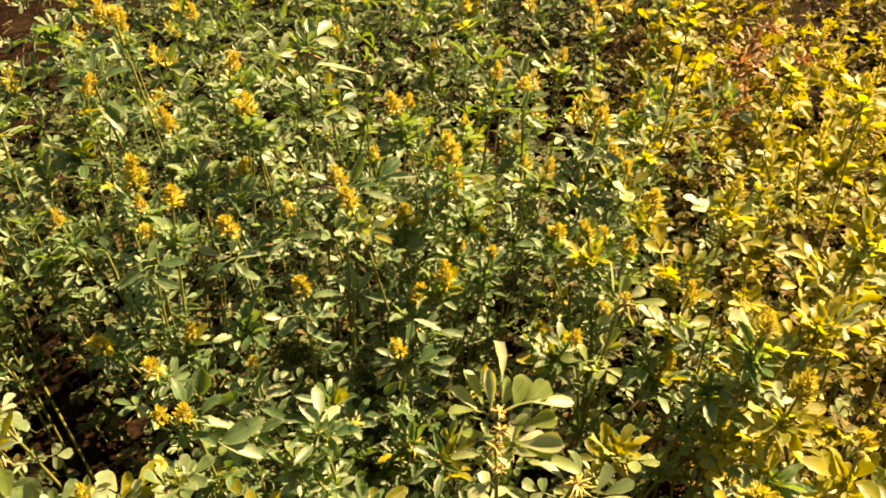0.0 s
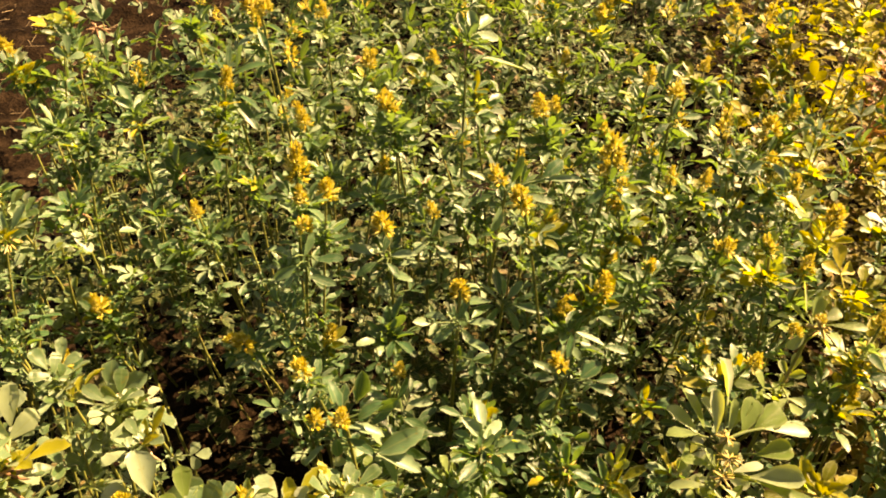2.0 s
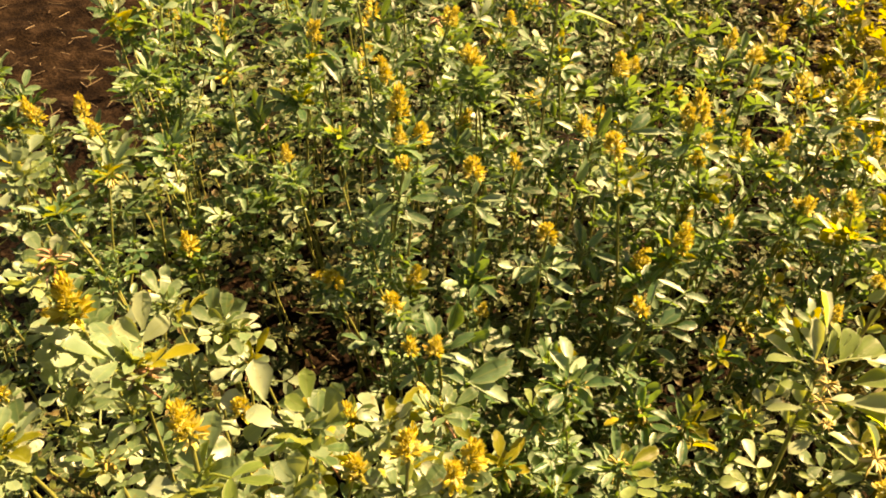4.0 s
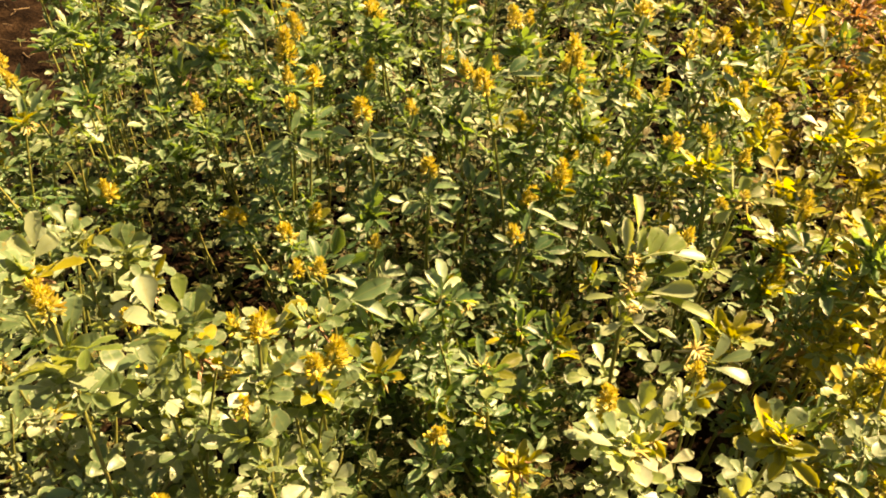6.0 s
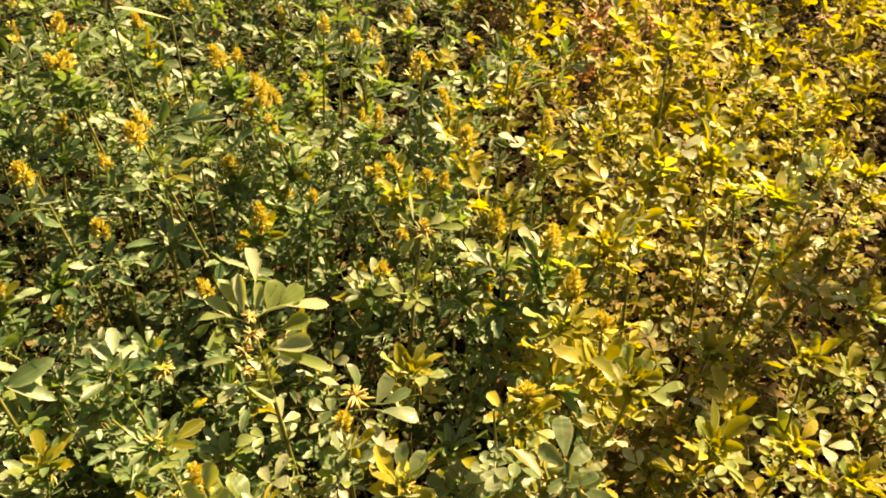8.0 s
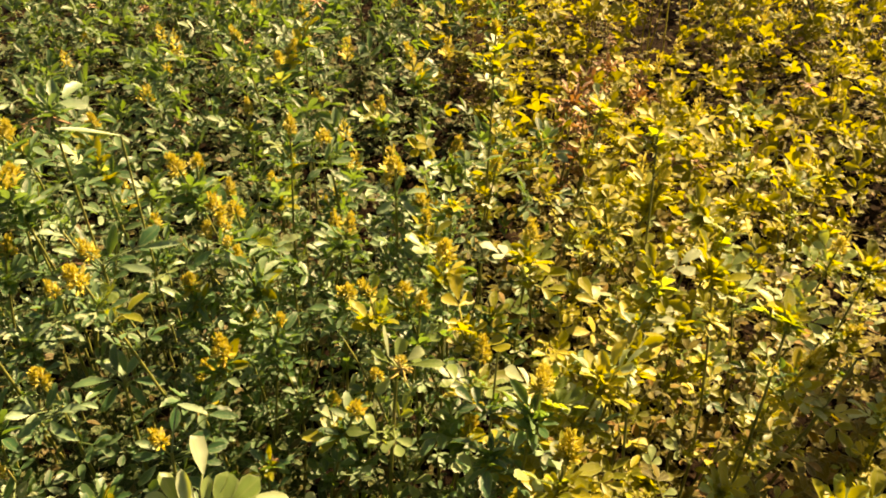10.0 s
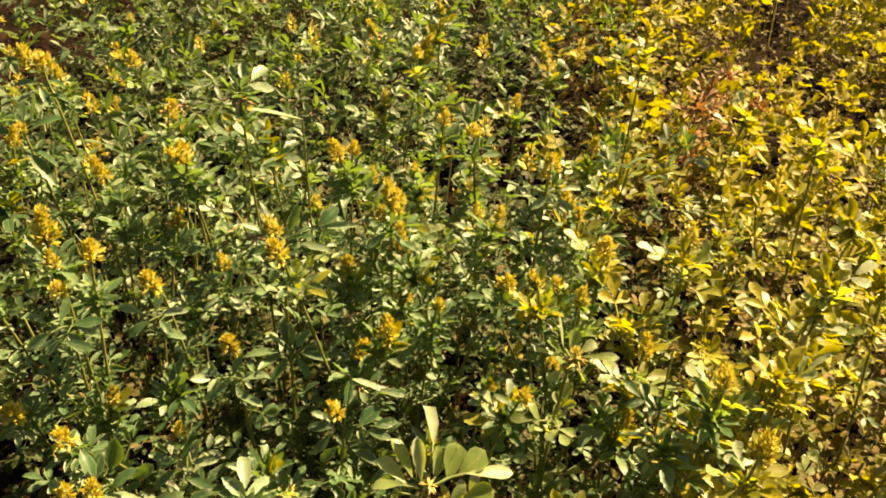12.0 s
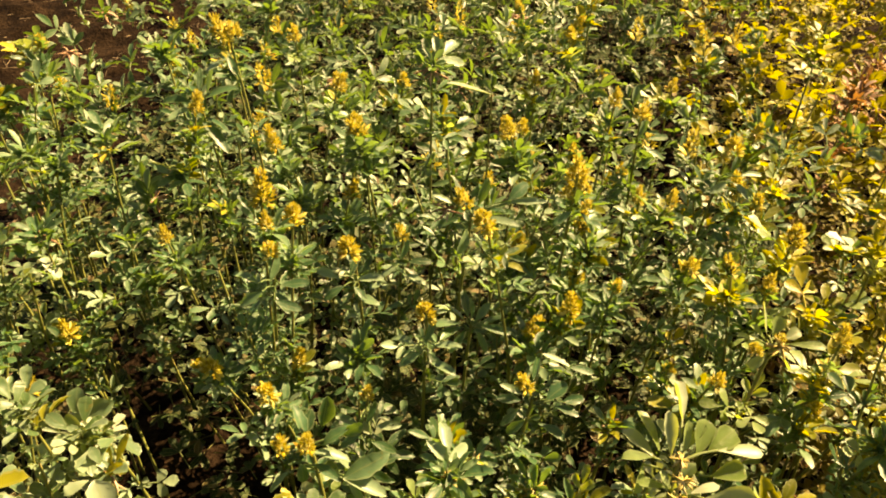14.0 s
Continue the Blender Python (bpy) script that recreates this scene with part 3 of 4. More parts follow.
def leafed_clover(tip, tone, leaves, heads, root, seed, outline, words, rise=RISE):
    """One plant whose crown is set leaflet by leaflet. leaves: where it starts and where it points, across and up, and its width, in mm; heads: kind, across, up, size."""
    rnd, rise = random.Random(seed), Vector(rise)
    plant = new("clover_plant")
    plant.location = (*root, 0)
    tagged(plant, words, "plant", "clover plants in the patch")
    top = Vector(tip) - Vector((*root, 0))
    line = shoot_line((0, 0, -0.01), top, rnd, 8, 0.02)
    verts, faces = [], []
    tube(verts, faces, line, [0.0023 - 0.0009 * i / 8 for i in range(9)], 5)
    part("stem", mesh_of("stem", verts, faces, STEM), plant)
    mat = {"green": GREEN, "pale": PALE, "lime": LIME, "yellowing": YELLOWING_FLARED}[tone]
    for ox, oy, dx, dy, wide in leaves:
        size = math.hypot(dx, dy) * 0.001
        base = top + (ACROSS * ox + rise * oy) * 0.001 + OUT * rnd.uniform(-0.004, 0.006)
        way = ((ACROSS * dx + rise * dy) * 0.001 + OUT * size * rnd.uniform(-0.15, 0.45)).normalized()
        facing = (OUT * 0.3 + Vector((rnd.uniform(-0.15, 0.9), rnd.uniform(-0.3, 0.35), 0.7))).normalized()
        side = facing.cross(way).normalized()
        turn = Matrix((way, side, way.cross(side))).transposed()
        verts, faces, uvs = [], [], []
        leaflet(verts, faces, uvs, (0, 0, 0), 0.0, 0.0, size, wide * 0.001, rnd.uniform(0.25, 0.9), rnd.uniform(-0.08, 0.30), rnd, outline)
        verts = [tuple(base + turn @ Vector(v)) for v in verts]
        foot = line[-1].lerp(line[-2], min(1.0, max(0.0, -oy * 0.02 + 0.15)))
        tube(verts, faces, [tuple(foot), tuple(foot.lerp(base, 0.6) + Vector((0, 0, 0.002))), tuple(base)], [0.0009, 0.0008, 0.0007], 3, uvs)
        part("leaf", mesh_of("leaf", verts, faces, mat, uvs), plant)
    for head, ox, oy, size in heads:
        at = top + (ACROSS * ox + rise * oy + OUT * 5) * 0.001
        part("flower_head" if head == "flower" else "pod_head", rnd.choice(HEADS[head][:4]), plant, HEAD_WORDS[head], Matrix.Translation(at) @ Matrix.Rotation(rnd.uniform(-0.3, 0.3), 4, "Y") @ Matrix.Scale(size, 4))
    az = rnd.uniform(0, 6.28)
    for n in range(7):
        az += 2.4
        set_leaf(plant, LEAVES[tone], along(line, rnd.uniform(0.6, 0.93)), az, rnd.uniform(-0.1, 0.7), rnd.uniform(0.7, 1.0), rnd)
    TIPS.append(tuple(tip))
    STANDING.append(Vector(tip))


STANDING = []
# the tall broad-leaved plant that stands over the rest
leafed_clover((0.069, 0.333, 0.521), "lime", [
    (2, 23, -6, 20, 11), (-4, 4, -3, 24, 7), (3, 5, 2, 18, 6), (-9, 5, -9, 21, 9), (-12, 2, -16, 13, 10), (-14, 3, -16, -2, 9), (-18, -2, -4, -16, 9),
    (10, 5, 5, 19, 13), (16, 7, 14, 13, 12), (20, 9, 26, 1, 8), (18, -5, 17, 5, 11), (14, -16, 26, 3, 11), (16, -17, 34, -8, 7), (-7, -22, -20, 0, 5), (-6, -12, -15, 3, 6),
    (6, 8, 8, 14, 5), (-2, 8, -9, 13, 5), (0, -30, -9, 13, 4), (0, -32, 9, 13, 4), (2, -36, 16, -8, 7), (-2, -36, -15, -9, 7), (-5, -12, -4, 9, 5), (3, -12, 5, 8, 5), (0, -22, 7, -6, 5), (-4, -20, -8, -7, 5)],
    [("star", 0, 2, 0.5), ("star", 2, -8, 0.6), ("star", -2, -17, 0.55), ("star", 1, -28, 0.4)], (0.105, 0.37), 401, SPATULATE, "tall lime-green clover plant with broad upright leaves and young pods", (0, 0.92, 0.52))
# its twin shoot, and a paler one further back
leafed_clover((0.127, 0.341, 0.438), "pale", [
    (14, -6, 6, 22, 14), (18, -10, 25, 0, 12), (18, -4, 20, 10, 9), (-8, 4, -16, 10, 10), (-4, -10, -18, -6, 11), (6, -16, 14, -14, 11), (2, 4, -4, 20, 9)],
    [("star", 0, 0, 1.0)], (0.12, 0.37), 410, SPATULATE, "pale green clover shoot with broad leaves and a star of pods")
leafed_clover((0.175, 0.497, 0.455), "lime", [
    (-6, 8, -5, 24, 6), (0, 6, 4, 16, 10), (8, 5, 12, 8, 9), (10, 2, 25, 2, 7), (-8, 2, -20, 2, 6), (-6, 4, -14, 10, 7), (2, -6, 10, -10, 8), (-4, -6, -12, -12, 8)],
    [("star", 2, -2, 0.9), ("flower", 3, 4, 0.6), ("flower", -14, -6, 0.6)], (0.185, 0.51), 411, SPATULATE, "lime-green clover shoot with narrow upright leaves and pods")
# toothed green plants with flowers beside their crowns
leafed_clover((-0.154, 0.404, 0.409), "green", [
    (-3, 5, -9, 23, 10), (-7, 5, 5, 20, 10), (7, 14, 5, 25, 13), (23, 9, 14, 11, 10), (26, -20, 31, 20, 16), (26, -20, 33, -7, 12), (26, -20, 20, -16, 8), (2, -5, 28, 0, 10),
    (-12, -18, -12, -16, 6), (4, -14, 22, -6, 8), (-6, -14, 4, -14, 9), (10, 2, 16, 16, 9)],
    [("flower", -20, -4, 0.9), ("flower", -2, -3, 1.0)], (-0.15, 0.43), 402, LANCE, "bright green clover plant with toothed leaves and two yellow flower heads")
leafed_clover((-0.05, 0.562, 0.387), "green", [
    (-10, 0, -29, 0, 9), (-5, -5, -12, -22, 9), (4, -5, 12, -19, 8), (-8, -3, -22, -9, 8), (0, 5, 0, 20, 8), (4, 4, 11, 17, 8), (10, -1, 25, -3, 8), (-3, 6, -7, 25, 8), (8, 2, 20, 10, 7), (-6, 3, -18, 14, 7)],
    [], (-0.04, 0.575), 403, LANCE, "deep green clover plant with a flat star of toothed leaves")
leafed_clover((0.004, 0.483, 0.388), "green", [
    (0, 15, 2, 19, 9), (5, 36, 23, -9, 8), (28, 27, 20, -2, 7), (-9, -2, -20, 0, 8), (-8, 2, -19, 8, 7), (-10, -8, -14, -15, 7), (12, 0, 15, 15, 14), (24, 0, 17, 5, 9), (18, -4, 20, -3, 8), (7, -20, 22, -10, 9), (-5, -18, -14, -12, 8)],
    [("flower", -6, 8, 1.0)], (0.02, 0.50), 404, LANCE, "yellow-green clover plant with narrow leaves round one flower head")
leafed_clover((-0.056, 0.601, 0.478), "green", [
    (-10, 4, -26, 8, 7), (4, 8, 8, 25, 9), (-8, 8, -12, 24, 7), (10, 2, 18, 6, 8), (12, -2, 30, -3, 7), (30, 14, 15, 16, 12), (30, 12, 32, 4, 7), (-4, -14, -3, -22, 11), (8, -18, 8, -16, 9), (-10, -4, -20, -8, 8)],
    [("flower", -6, 6, 1.1), ("dry", -22, 0, 0.9)], (-0.04, 0.62), 405, LANCE, "green clover plant with narrow leaves and a yellow flower head")
leafed_clover((-0.38, 0.83, 0.44), "green", [
    (0, 8, -2, 30, 8), (10, 8, 6, 34, 8), (10, 4, 34, 16, 13), (-8, -8, -22, -20, 12), (-10, -2, -32, 0, 15), (6, -22, 38, -30, 15), (8, -18, 36, -14, 10), (-4, -16, -16, 16, 8)],
    [("flower", 0, 0, 1.1)], (-0.37, 0.85), 408, LANCE, "green clover plant with large toothed leaves and a flower head")
leafed_clover((-0.317, 0.790, 0.535), "green", [
    (4, -10, 22, -6, 8), (-6, -12, -22, -4, 7), (0, -18, 14, -20, 8), (-4, -20, -16, -16, 8), (6, -26, 24, -2, 8)],
    [("flower", -6, 0, 1.5), ("flower", 8, 2, 1.4)], (-0.31, 0.81), 409, LANCE, "tall green clover plant topped by two broad flower heads")
# shoots with their flowers on bare stalks over the leaves
BELOW = [(8, -30, 22, 4, 8), (-8, -30, -20, 6, 8), (4, -36, 14, -14, 8), (-4, -36, -16, -12, 8), (0, -28, 6, 20, 7), (6, -42, 22, -6, 8)]
for n, (tip, heads) in enumerate((
        ((-0.203, 0.521, 0.493), [("flower", 0, -8, 1.07), ("flower", -4, 12, 0.86)]),
        ((-0.151, 0.560, 0.470), [("flower", 0, -10, 1.12)]),
        ((-0.122, 0.650, 0.418), [("flower", 0, -8, 0.95)]),
        ((0.032, 0.645, 0.500), [("flower", 0, -4, 1.16), ("flower", 6, -17, 0.90), ("flower", -10, -24, 0.85), ("flower", 10, -32, 0.80)]),
        ((0.111, 0.827, 0.466), [("flower", 0, -8, 1.29)]),
        ((-0.084, 0.519, 0.443), [("flower", 0, -8, 0.99)]),
        ((-0.130, 0.497, 0.364), [("flower", 0, -6, 0.82)]),
        ((0.183, 0.733, 0.486), [("flower", 0, -8, 1.03), ("flower", -8, -18, 0.86)]))):
    leafed_clover(tip, "green", BELOW, heads, (tip[0] * 1.2 + 0.01, tip[1] + 0.09), 420 + n, LANCE, "green clover shoot with yellow flower heads on bare stalks")
# a pale shoot with a pair of round leaflets beside a curled dry pod head, over the bare soil
leafed_clover((-0.345, 0.428, 0.378), "pale", [
    (-1, 3, -5, 22, 15), (3, 3, 21, 13, 16), (2, 0, 16, -5, 10), (-14, -10, -20, 14, 14), (-16, -14, -14, -16, 13), (-6, -20, 8, -20, 13)],
    [("dry", 18, -10, 1.35)], (-0.36, 0.40), 406, SPATULATE, "pale clover shoot with round leaflets and a curled pod head")
leafed_clover((-0.246, 0.310, 0.438), "pale", [
    (-4, 4, -8, 26, 16), (4, 2, 30, 12, 18), (-8, -4, -24, 4, 14), (2, -6, 22, -14, 14), (-2, -8, -14, -18, 12)],
    [("flower", -16, -6, 0.9)], (-0.26, 0.28), 407, SPATULATE, "pale clover shoot with broad round leaflets beside bare soil")

seed = 1000
for rows, head, tone in ROWS_OF_PLANTS:
    for x, y, z in rows:
        seed += 1
        if any((Vector((x, y, z)) - p).length < 0.036 for p in STANDING):
            continue
        rnd = random.Random(seed)
        size = {"green": 1.0, "pale": 0.92, "yellowing": 1.0}[tone] * rnd.uniform(0.92, 1.1)
        if tone == "pale" and x < -0.2:
            size *= 1.4
        if tone == "pale" and x < -0.24 and y > 0.36:
            clover(x, y, z - 0.02, head, tone, 0.95, 4, 0.8, 4, seed, 0.02, 0)
        elif in_gap(x, y):
            clover(x, y, z - (0.012 if head else 0.030), head, tone, size * 0.9, 6, 0.8, 5, seed, 0.02, 0, root=(x + 0.02, y + 0.09) if y < 0.9 else None)
        else:
            clover(x, y, z - (0.012 if head else 0.030), head, tone, size, 12, 0.5, 7, seed, 0.025, 1 if y < 0.9 else 0)
# tall pale plants at the near corner
clover(-0.14, 0.335, 0.425, "dry", "pale", 0.95, 10, 0.6, 7, 83, 0.02, 0)
clover(-0.115, 0.290, 0.44, "flower", "pale", 0.95, 10, 0.6, 7, 84, 0.02, 0)
clover(-0.41, 0.36, 0.495, "dry", "pale", 0.95, 14, 0.55, 7, 79, 0.03, 1)
clover(-0.335, 0.20, 0.55, "flower", "pale", 0.95, 14, 0.55, 7, 80, 0.03, 1)
# the pale front edge of the patch, below the bare soil
for n, (x, y, z, head) in enumerate(((-0.222, 0.318, 0.41, ""), (-0.198, 0.325, 0.42, "flower"), (-0.172, 0.322, 0.42, "dry"), (-0.208, 0.285, 0.43, "dry"), (-0.180, 0.280, 0.43, "flower"),
                                     (-0.150, 0.292, 0.42, ""), (-0.200, 0.245, 0.43, ""), (-0.165, 0.245, 0.42, "dry"), (-0.236, 0.268, 0.42, "flower"))):
    clover(x, y, z, head, "pale", 1.05, 9, 0.65, 6, 140 + n, 0.02, 0, root=(x, y - 0.03))
# plants along the edge of the bare path
for n, (x, y, z, head, tone) in enumerate(((-0.61, 0.62, 0.42, "flower", "pale"), (-0.56, 0.63, 0.43, "flower", "green"), (-0.57, 0.53, 0.42, "", "pale"), (-0.50, 0.56, 0.41, "star", "green"),
                                           (-0.585, 0.755, 0.50, "flower", "green"), (-0.425, 0.861, 0.49, "", "green"), (-0.59, 0.86, 0.48, "", "pale"), (-0.55, 0.83, 0.50, "flower", "green"),
                                           (-0.45, 0.74, 0.44, "", "green"), (-0.54, 0.735, 0.42, "", "green"), (-0.66, 0.67, 0.41, "", "green"),
                                           (-0.60, 0.57, 0.40, "star", "pale"), (-0.53, 0.60, 0.43, "flower", "pale"), (-0.64, 0.62, 0.38, "", "pale"), (-0.52, 0.50, 0.41, "", "green"), (-0.47, 0.62, 0.40, "dry", "green"),
                                           (-0.70, 0.63, 0.38, "", "green"))):
    clover(x, y, z, head, tone, 1.05, 11, 0.55, 6, 120 + n, 0.03, 1)
# shoots that lean out over the bare soil
clover(-0.60, 0.80, 0.44, "star", "green", 0.9, 9, 0.45, 4, 81, 0.0, 0, root=(-0.40, 0.58))
clover(-0.55, 0.70, 0.42, "", "green", 0.9, 8, 0.5, 4, 82, 0.0, 0, root=(-0.44, 0.52))
# withered plants at the far corner
for n, (x, y, z) in enumerate(((0.56, 1.285, 0.335), (0.51, 1.21, 0.34), (0.46, 1.12, 0.36), (0.60, 1.22, 0.31))):
    clover(x, y, z, "dry", "withered", 1.0, 16, 0.45, 7, 90 + n, 0.03, 1)

# ---- the rest of the patch ----
TALL = list(TIPS)


def canopy(x, y):
    """The patch's height there: a smooth mean of the tall plants near by."""
    total, weight = 0.43 * 0.3, 0.3
    for px, py, pz in TALL:
        d = (px - x) ** 2 + (py - y) ** 2
        if d < 0.09:
            w = 1 / (0.003 + d) * 0.01
            total, weight = total + w * pz, weight + w
    return total / weight


def edge(y):
    """Where the bed ends towards the bare path beside it."""
    return -0.74 + 0.10 * noise.noise(Vector((0, y * 2.2, 4))) if y > 0.78 else -0.78


def bare(x, y, rnd):
    return in_gap(x, y) or x < edge(y) or (in_hollow(x, y) and rnd.random() < 0.7)


# darker copies of the near leaf tones: far shade is put into the colour
GREEN_FAR_SHADED = leaf_material("leaf_green_far_shaded", [(a, tuple(0.73 * c for c in col)) for a, col in GREEN_TONES], GREEN_GLOW, island=True, through_part=0.3, ior=1.45)
YELLOW_FAR_SHADED = leaf_material("leaf_yellowing_far_shaded", [(a, tuple(0.8 * c for c in col)) for a, col in YELLOW_FLARE_TONES], YELLOW_GLOW, island=True, through_part=0.36, rough=0.5, ior=1.32)


class Pile:
    """Gathers placed copies of small meshes into one mesh with several materials."""

    def __init__(self, mats):
        self.mats, self.co, self.loops, self.sizes, self.which, self.uv, self.n, self.known = mats, [], [], [], [], [], 0, {}

    def add(self, me, m, slot):
        if me.name not in self.known:
            co = np.empty(len(me.vertices) * 3, dtype=np.float32)
            me.vertices.foreach_get("co", co)
            vi = np.empty(len(me.loops), dtype=np.int32)
            me.loops.foreach_get("vertex_index", vi)
            ls = np.empty(len(me.polygons), dtype=np.int32)
            me.polygons.foreach_get("loop_total", ls)
            uv = np.full(len(me.loops) * 2, 0.5, dtype=np.float32)
            if me.uv_layers:
                me.uv_layers[0].data.foreach_get("uv", uv)
            self.known[me.name] = (co.reshape(-1, 3), vi, ls, uv)
        co, vi, ls, uv = self.known[me.name]
        mm = np.array(m, dtype=np.float32)
        self.co.append(co @ mm[:3, :3].T + mm[:3, 3])
        self.loops.append(vi + self.n)
        self.sizes.append(ls)
        self.which.append(np.full(len(ls), slot, dtype=np.int32))
        self.uv.append(uv)
        self.n += len(co)

    def mesh(self, name):
        me = bpy.data.meshes.new(name)
        co, vi, ls, which, uv = (np.concatenate(a) for a in (self.co, self.loops, self.sizes, self.which, self.uv))
        me.vertices.add(len(co))
        me.vertices.foreach_set("co", co.ravel())
        me.loops.add(len(vi))
        me.loops.foreach_set("vertex_index", vi)
        me.polygons.add(len(ls))
        me.polygons.foreach_set("loop_start", np.concatenate(([0], np.cumsum(ls)[:-1])).astype(np.int32))
        for mat in self.mats:
            me.materials.append(mat)
        me.polygons.foreach_set("material_index", which)
        me.polygons.foreach_set("use_smooth", np.ones(len(ls), dtype=bool))
        me.uv_layers.new(name="UVMap").data.foreach_set("uv", uv)
        me.update(calc_edges=True)
        me.validate()
        return me


far_patch = Pile([GREEN_FAR_SHADED, YELLOW_FAR_SHADED, STEM, PETAL, POD, DRYPOD])


def far_clover(x, y, z, head, tone, seed):
    """One plant of the far part of the patch, where leaves can no longer be told apart."""
    rnd = random.Random(seed)
    tip = (x + rnd.uniform(-0.03, 0.03), y + rnd.uniform(-0.03, 0.03), z)
    line = shoot_line((x, y, -0.01), tip, rnd)
    verts, faces = [], []
    tube(verts, faces, line, [0.0024 - 0.0011 * i / 7 for i in range(8)], 4)
    me = mesh_of("far_stem", verts, faces, STEM)
    far_patch.add(me, Matrix.Identity(4), 2)
    bpy.data.meshes.remove(me)
    far_patch.known.clear() if len(far_patch.known) > 400 else None
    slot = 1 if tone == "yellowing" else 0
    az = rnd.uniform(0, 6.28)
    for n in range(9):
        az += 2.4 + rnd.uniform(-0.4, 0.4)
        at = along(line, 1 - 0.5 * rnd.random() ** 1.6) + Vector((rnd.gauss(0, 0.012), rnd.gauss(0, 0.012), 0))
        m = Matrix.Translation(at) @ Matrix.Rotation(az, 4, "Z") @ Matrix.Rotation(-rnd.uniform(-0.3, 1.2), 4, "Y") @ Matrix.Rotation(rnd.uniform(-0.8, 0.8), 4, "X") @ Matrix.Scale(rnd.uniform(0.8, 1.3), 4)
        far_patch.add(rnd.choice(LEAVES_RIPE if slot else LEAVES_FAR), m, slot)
    if head:
        far_patch.add(rnd.choice(RACEMES_FAR if head == "flower" else HEADS[head]), Matrix.Translation(tip) @ Matrix.Rotation(rnd.uniform(-0.3, 0.3), 4, "X") @ Matrix.Scale(rnd.uniform(1.0, 1.4), 4), {"flower": 3, "star": 4, "dry": 5}[head])


def sow(x, y):
    """One more plant of the patch at about (x, y)."""
    global seed
    px, py = x + rng.uniform(-0.5, 0.5) * 0.07, y + rng.uniform(-0.5, 0.5) * 0.07
    if bare(px, py, rng) or any((px - a) ** 2 + (py - b) ** 2 < 0.0012 for a, b, _ in TALL):
        return
    if noise.noise(Vector((px * 8, py * 8, 7))) < (-0.3 if py < NEAR else -0.05) and rng.random() < (0.15 if py < NEAR else 0.8):
        return
    seed += 1
    z = canopy(px, py) - rng.uniform(0.0, 0.12)
    tone = "yellowing" if px + rng.gauss(0, 0.10) + 0.16 * noise.noise(Vector((px * 1.7, py * 1.7, 11))) > 0.28 + 0.1 * max(0, py - 1) else ("pale" if (py < 0.44 and px < -0.24) or (py < 0.34 and rng.random() < 0.4) else "green")
    pick = rng.random()
    head = "flower" if pick < (0.12 if py < 0.45 else 0.26 if py < 0.9 else 0.36) else "star" if pick < 0.55 and py < 0.45 else "dry" if pick > (0.86 if py < 0.6 else 0.93) else ""
    if y < NEAR:
        clover(px, py, z, head, tone, rng.uniform(0.8, 1.05) * (0.85 if py < 0.34 else 1.0), 13, 0.58, 6, seed, 0.04, 0)
    else:
        far_clover(px, py, z, head, tone, seed)


NEAR = 0.80
rng = random.Random(5)
y = 0.13
while y < 1.95:
    step = 0.070 if y < NEAR else 0.058
    x = -0.40 - 0.5 * y
    while x < 0.48 + 0.55 * y:
        sow(x, y)
        x += step
    y += step
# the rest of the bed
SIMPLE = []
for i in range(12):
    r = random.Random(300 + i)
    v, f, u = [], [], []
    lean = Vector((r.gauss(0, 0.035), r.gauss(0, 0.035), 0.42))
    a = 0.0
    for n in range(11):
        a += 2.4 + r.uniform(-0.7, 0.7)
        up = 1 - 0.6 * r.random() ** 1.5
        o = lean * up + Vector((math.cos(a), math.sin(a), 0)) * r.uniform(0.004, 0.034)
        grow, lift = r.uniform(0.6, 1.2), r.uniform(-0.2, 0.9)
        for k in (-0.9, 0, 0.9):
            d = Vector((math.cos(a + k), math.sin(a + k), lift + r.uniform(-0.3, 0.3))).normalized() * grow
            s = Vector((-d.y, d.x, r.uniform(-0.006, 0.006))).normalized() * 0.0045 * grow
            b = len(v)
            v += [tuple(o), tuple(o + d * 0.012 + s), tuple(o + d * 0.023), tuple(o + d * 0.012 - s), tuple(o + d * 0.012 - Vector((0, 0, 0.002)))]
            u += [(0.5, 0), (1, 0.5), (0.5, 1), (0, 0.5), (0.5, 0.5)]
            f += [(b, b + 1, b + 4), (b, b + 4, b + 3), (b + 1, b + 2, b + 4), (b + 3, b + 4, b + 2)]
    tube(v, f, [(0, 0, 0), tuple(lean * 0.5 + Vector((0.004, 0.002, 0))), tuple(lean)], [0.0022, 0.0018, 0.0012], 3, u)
    SIMPLE.append(mesh_of("simple_clover", v, f, GREEN_FAR_SHADED, u))


def bed(x, y):
    """Whether the bed reaches there: its outline is ragged, and thins out."""
    rag = 0.16 * noise.noise(Vector((x * 2.3, y * 2.3, 21))) + 0.10 * noise.noise(Vector((x * 7, y * 7, 22)))
    return -0.72 + rag < x < 2.3 + 1.6 * rag and -0.20 + 0.5 * rag < y < 2.9 + 1.6 * rag


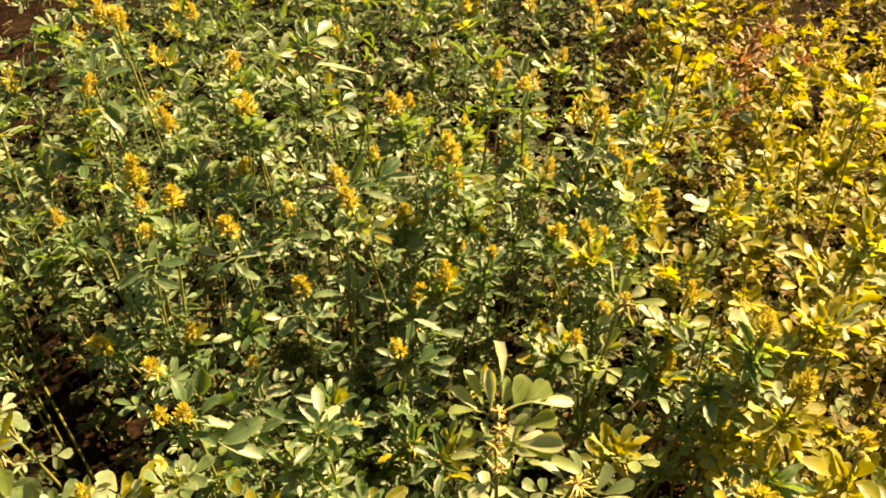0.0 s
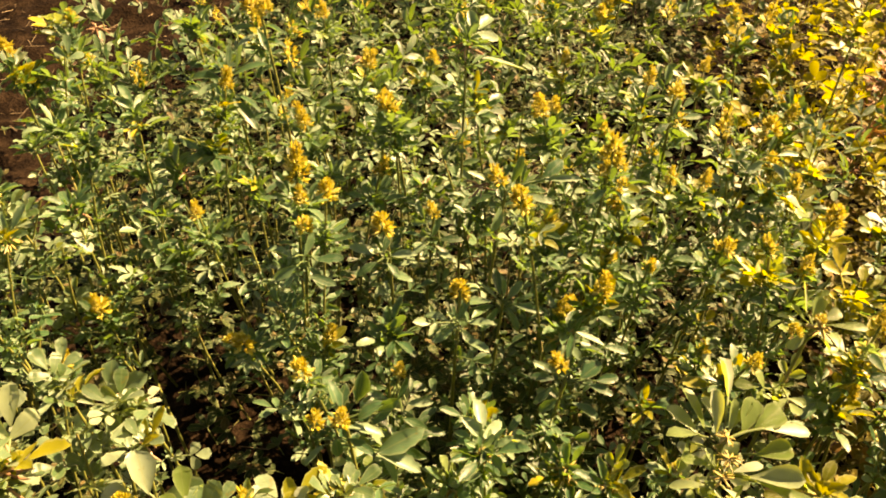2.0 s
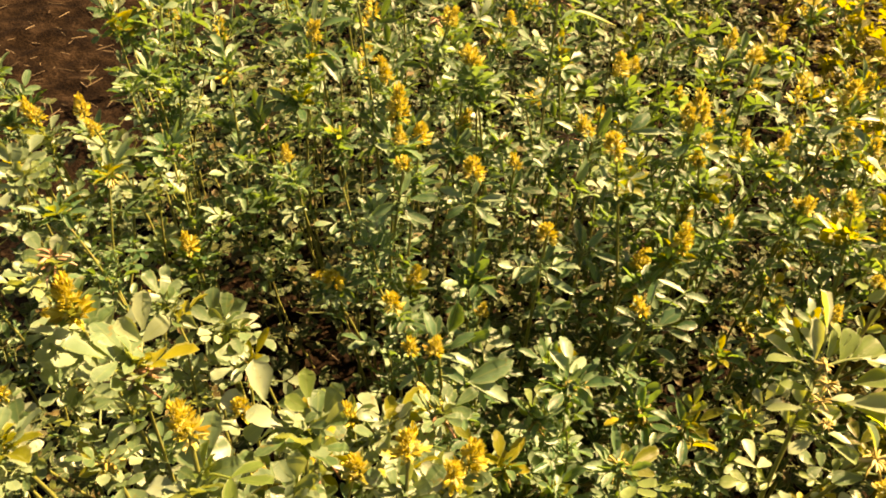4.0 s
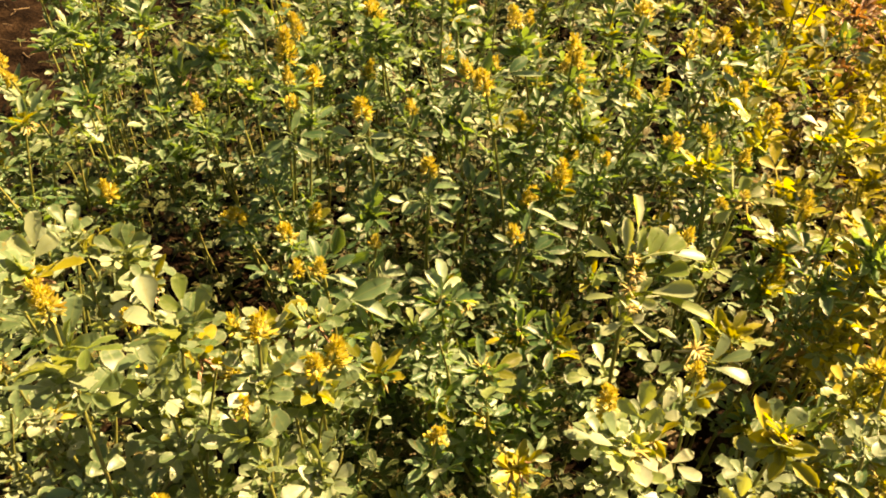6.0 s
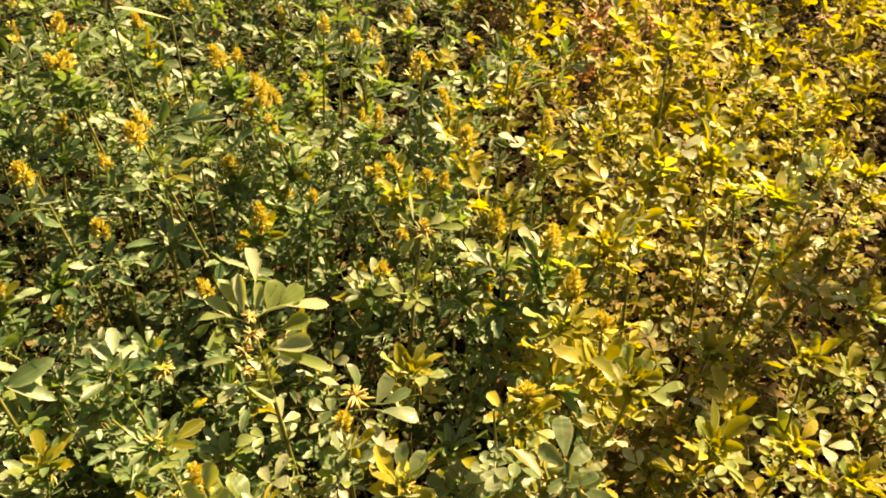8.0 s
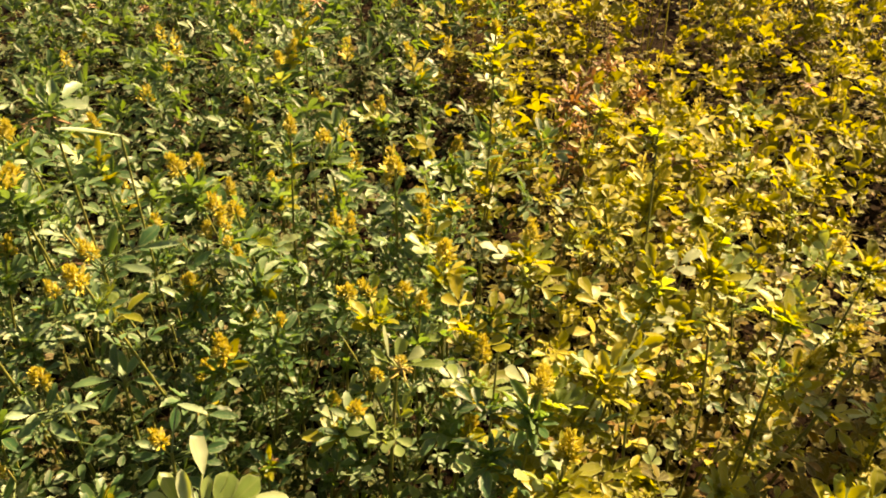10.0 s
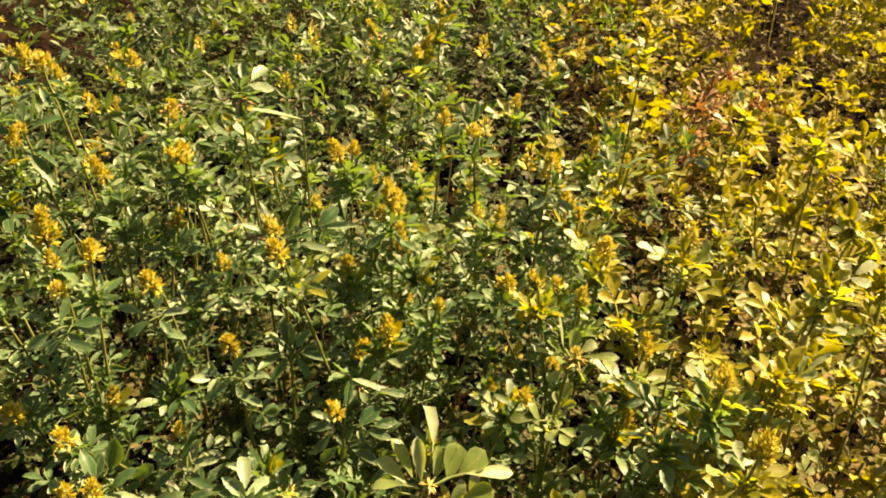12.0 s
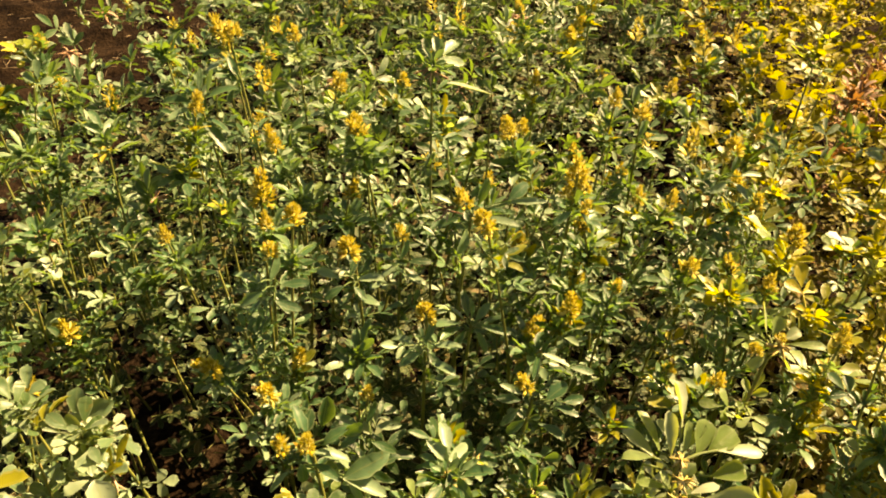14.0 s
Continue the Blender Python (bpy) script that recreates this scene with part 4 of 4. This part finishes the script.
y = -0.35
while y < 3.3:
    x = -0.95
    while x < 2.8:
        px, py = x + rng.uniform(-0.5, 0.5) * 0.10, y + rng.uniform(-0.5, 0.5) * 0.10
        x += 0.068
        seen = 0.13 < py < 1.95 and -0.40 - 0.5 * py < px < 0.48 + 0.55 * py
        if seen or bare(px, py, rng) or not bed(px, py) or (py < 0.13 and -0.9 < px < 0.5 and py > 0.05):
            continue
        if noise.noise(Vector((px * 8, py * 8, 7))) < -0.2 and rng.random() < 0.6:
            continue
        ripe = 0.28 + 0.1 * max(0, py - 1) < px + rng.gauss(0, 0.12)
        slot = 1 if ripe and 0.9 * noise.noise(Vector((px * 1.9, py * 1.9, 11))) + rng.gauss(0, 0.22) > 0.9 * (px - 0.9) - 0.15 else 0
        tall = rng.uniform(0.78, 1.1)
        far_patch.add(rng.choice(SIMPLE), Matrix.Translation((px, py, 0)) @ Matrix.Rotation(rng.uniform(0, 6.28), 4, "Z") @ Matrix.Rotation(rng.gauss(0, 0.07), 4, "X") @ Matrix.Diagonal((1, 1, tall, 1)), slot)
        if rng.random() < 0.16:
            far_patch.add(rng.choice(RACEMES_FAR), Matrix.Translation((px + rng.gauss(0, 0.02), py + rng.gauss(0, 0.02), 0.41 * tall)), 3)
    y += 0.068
# the front of the patch stands closer
for n in range(42):
    sow(rng.uniform(-0.42, 0.35), rng.uniform(0.14, 0.36))
tagged(new("clover_patch", far_patch.mesh("clover_patch")), "dense bed of green and yellowing clover with yellow flowers, leaf colours darkened for shade", "plants", kind="stuff")


def undergrowth(dry):
    """Low leaves between the stems, shade put into their colour, too many to tell apart."""
    rnd = random.Random(10 if dry else 9)
    shapes = []
    for i in range(5):
        v, f, u = [], [], []
        p = 0.02
        tube(v, f, [(0, 0, 0), (p, 0, 0.002)], [0.0008, 0.0007], 3, u)
        for ang in (0.95, -0.95, 0.0):
            leaflet(v, f, u, (p, 0, 0.002), ang, rnd.uniform(-0.2, 0.3), 0.019, 0.010, 0.3, 0.15, rnd, SMALL)
        shapes.append((np.array(v), f, u))
    verts, faces, uvs, count = [], [], [], 0
    for n in range(35000 if not dry else 24000):
        y = 0.1 + 2.1 * rnd.random() ** (1.1 if dry else 0.8)
        x = rnd.uniform(-0.40 - 0.6 * y, 0.5 + 0.62 * y)
        low = in_gap(x, y)
        if (x + 0.12 * noise.noise(Vector((x * 3, y * 3, 31))) > 0.30 + 0.1 * max(0, y - 1)) != dry:
            continue
        if in_hollow(x, y) and rnd.random() < 0.93:
            continue
        if x < edge(y) or (low and rnd.random() < (0.88 if y < 0.9 else 0.8)):
            continue
        crowded = n % 8 == 1 and not dry
        if crowded:
            x, y = rnd.uniform(-0.20, 0.06), rnd.uniform(0.30, 0.72)
        if not crowded and noise.noise(Vector((x * 13, y * 13, 2))) < 0.0 and rnd.random() < (0.8 if y < 0.9 and not dry else 0.15):
            continue
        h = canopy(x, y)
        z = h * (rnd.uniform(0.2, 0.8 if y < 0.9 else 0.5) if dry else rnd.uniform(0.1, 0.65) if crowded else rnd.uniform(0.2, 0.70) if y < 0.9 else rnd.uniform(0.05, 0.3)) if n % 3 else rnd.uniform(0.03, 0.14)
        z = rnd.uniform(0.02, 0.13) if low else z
        m = Matrix.Translation((x, y, z)) @ Matrix.Rotation(rnd.uniform(0, 6.28), 4, "Z") @ Matrix.Rotation(-rnd.uniform(-0.3, 0.8), 4, "Y") @ Matrix.Rotation(rnd.uniform(-0.5, 0.5), 4, "X") @ Matrix.Scale(rnd.uniform(0.35, 0.85) if n % 3 else rnd.uniform(0.8, 1.3), 4)
        v, f, u = shapes[n % 5]
        mm = np.array(m)
        verts.append(v @ mm[:3, :3].T + mm[:3, 3])
        faces += [tuple(count + i for i in q) for q in f]
        uvs += u
        count += len(v)
    me = mesh_of("undergrowth", [tuple(p) for p in np.concatenate(verts)], faces, UNDER_DRY_SHADED if dry else UNDER_SHADED, uvs)
    tagged(new("undergrowth", me), "low withering brown and olive leaves between the stems, shade and warm flare in their colour" if dry else "low green leaves crowded between the clover stems, shade put into their colour", "foliage", kind="stuff")


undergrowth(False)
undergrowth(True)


def litter():
    """Dry stalks and bits of straw strewn on the soil."""
    rnd = random.Random(12)
    verts, faces = [], []
    for n in range(1250):
        y = rnd.uniform(0.1, 2.4)
        x = rnd.uniform(-0.7 - 0.6 * y, 0.6 + 0.6 * y) if n < 250 else rnd.uniform(-1.9, -0.6)
        a, L = rnd.uniform(0, 6.28), rnd.uniform(0.01, 0.045)
        h = noise.noise(Vector((x * 4, y * 4, 0))) * 0.02 + noise.noise(Vector((x * 17, y * 17, 3))) * 0.022 + 0.002
        tube(verts, faces, [(x, y, h), (x + math.cos(a) * L, y + math.sin(a) * L, h + rnd.uniform(0.0, 0.008))], [0.001, 0.0007], 3)
    tagged(new("straw_litter", mesh_of("straw_litter", verts, faces, STRAW)), "bits of dry straw and stalk strewn on the soil", "straw", kind="stuff")


litter()


def grass_plant():
    """A grass that holds one long bleached blade over the leaves."""
    rnd = random.Random(41)
    a, b = Vector((-0.085, 0.659, 0.57)), Vector((-0.048, 0.689, 0.545))
    plant = new("grass_plant")
    plant.location = (b.x + 0.01, b.y + 0.02, 0)
    tagged(plant, "slender grass with one long bleached blade among clover", "grass")
    foot = Vector(plant.location)
    verts, faces = [], []
    tube(verts, faces, shoot_line((0, 0, -0.01), b - foot, rnd, 6, 0.012), [0.0016, 0.0015, 0.0014, 0.0013, 0.0012, 0.0011, 0.001], 4)
    part("stem", mesh_of("stem", verts, faces, STEM), plant)
    verts, faces, uvs = [], [], []
    d = a - b
    leaflet(verts, faces, uvs, tuple(b - foot), math.atan2(d.y, d.x), math.atan2(d.z, d.xy.length), d.length, 0.006, 0.5, 0.03, rnd, OVAL)
    part("blade", mesh_of("blade", verts, faces, PALE, uvs), plant, "long bleached blade")


grass_plant()


def garden_post():
    """An upright post beside the bed, which lays a band of shade across the leaves."""
    foot = Vector((0.42, 0.41, 0)) + Vector((_way.x, _way.y, 0)).normalized() * 1.65
    rnd = random.Random(55)
    pts = [Vector((rnd.uniform(-1, 1) * 0.003, rnd.uniform(-1, 1) * 0.003, -0.2 + i * 0.12)) for i in range(20)]
    verts, faces = [], []
    tube(verts, faces, pts, [0.035 - 0.004 * i / 19 + rnd.uniform(0, 0.0015) for i in range(20)], 12)
    faces.append(tuple(range(len(verts) - 12, len(verts))))
    ob = tagged(new("wooden_post", mesh_of("wooden_post", verts, faces, DRYSTEM)), "weathered round wooden post standing upright beside the bed", "post")
    ob.location = foot


garden_post()
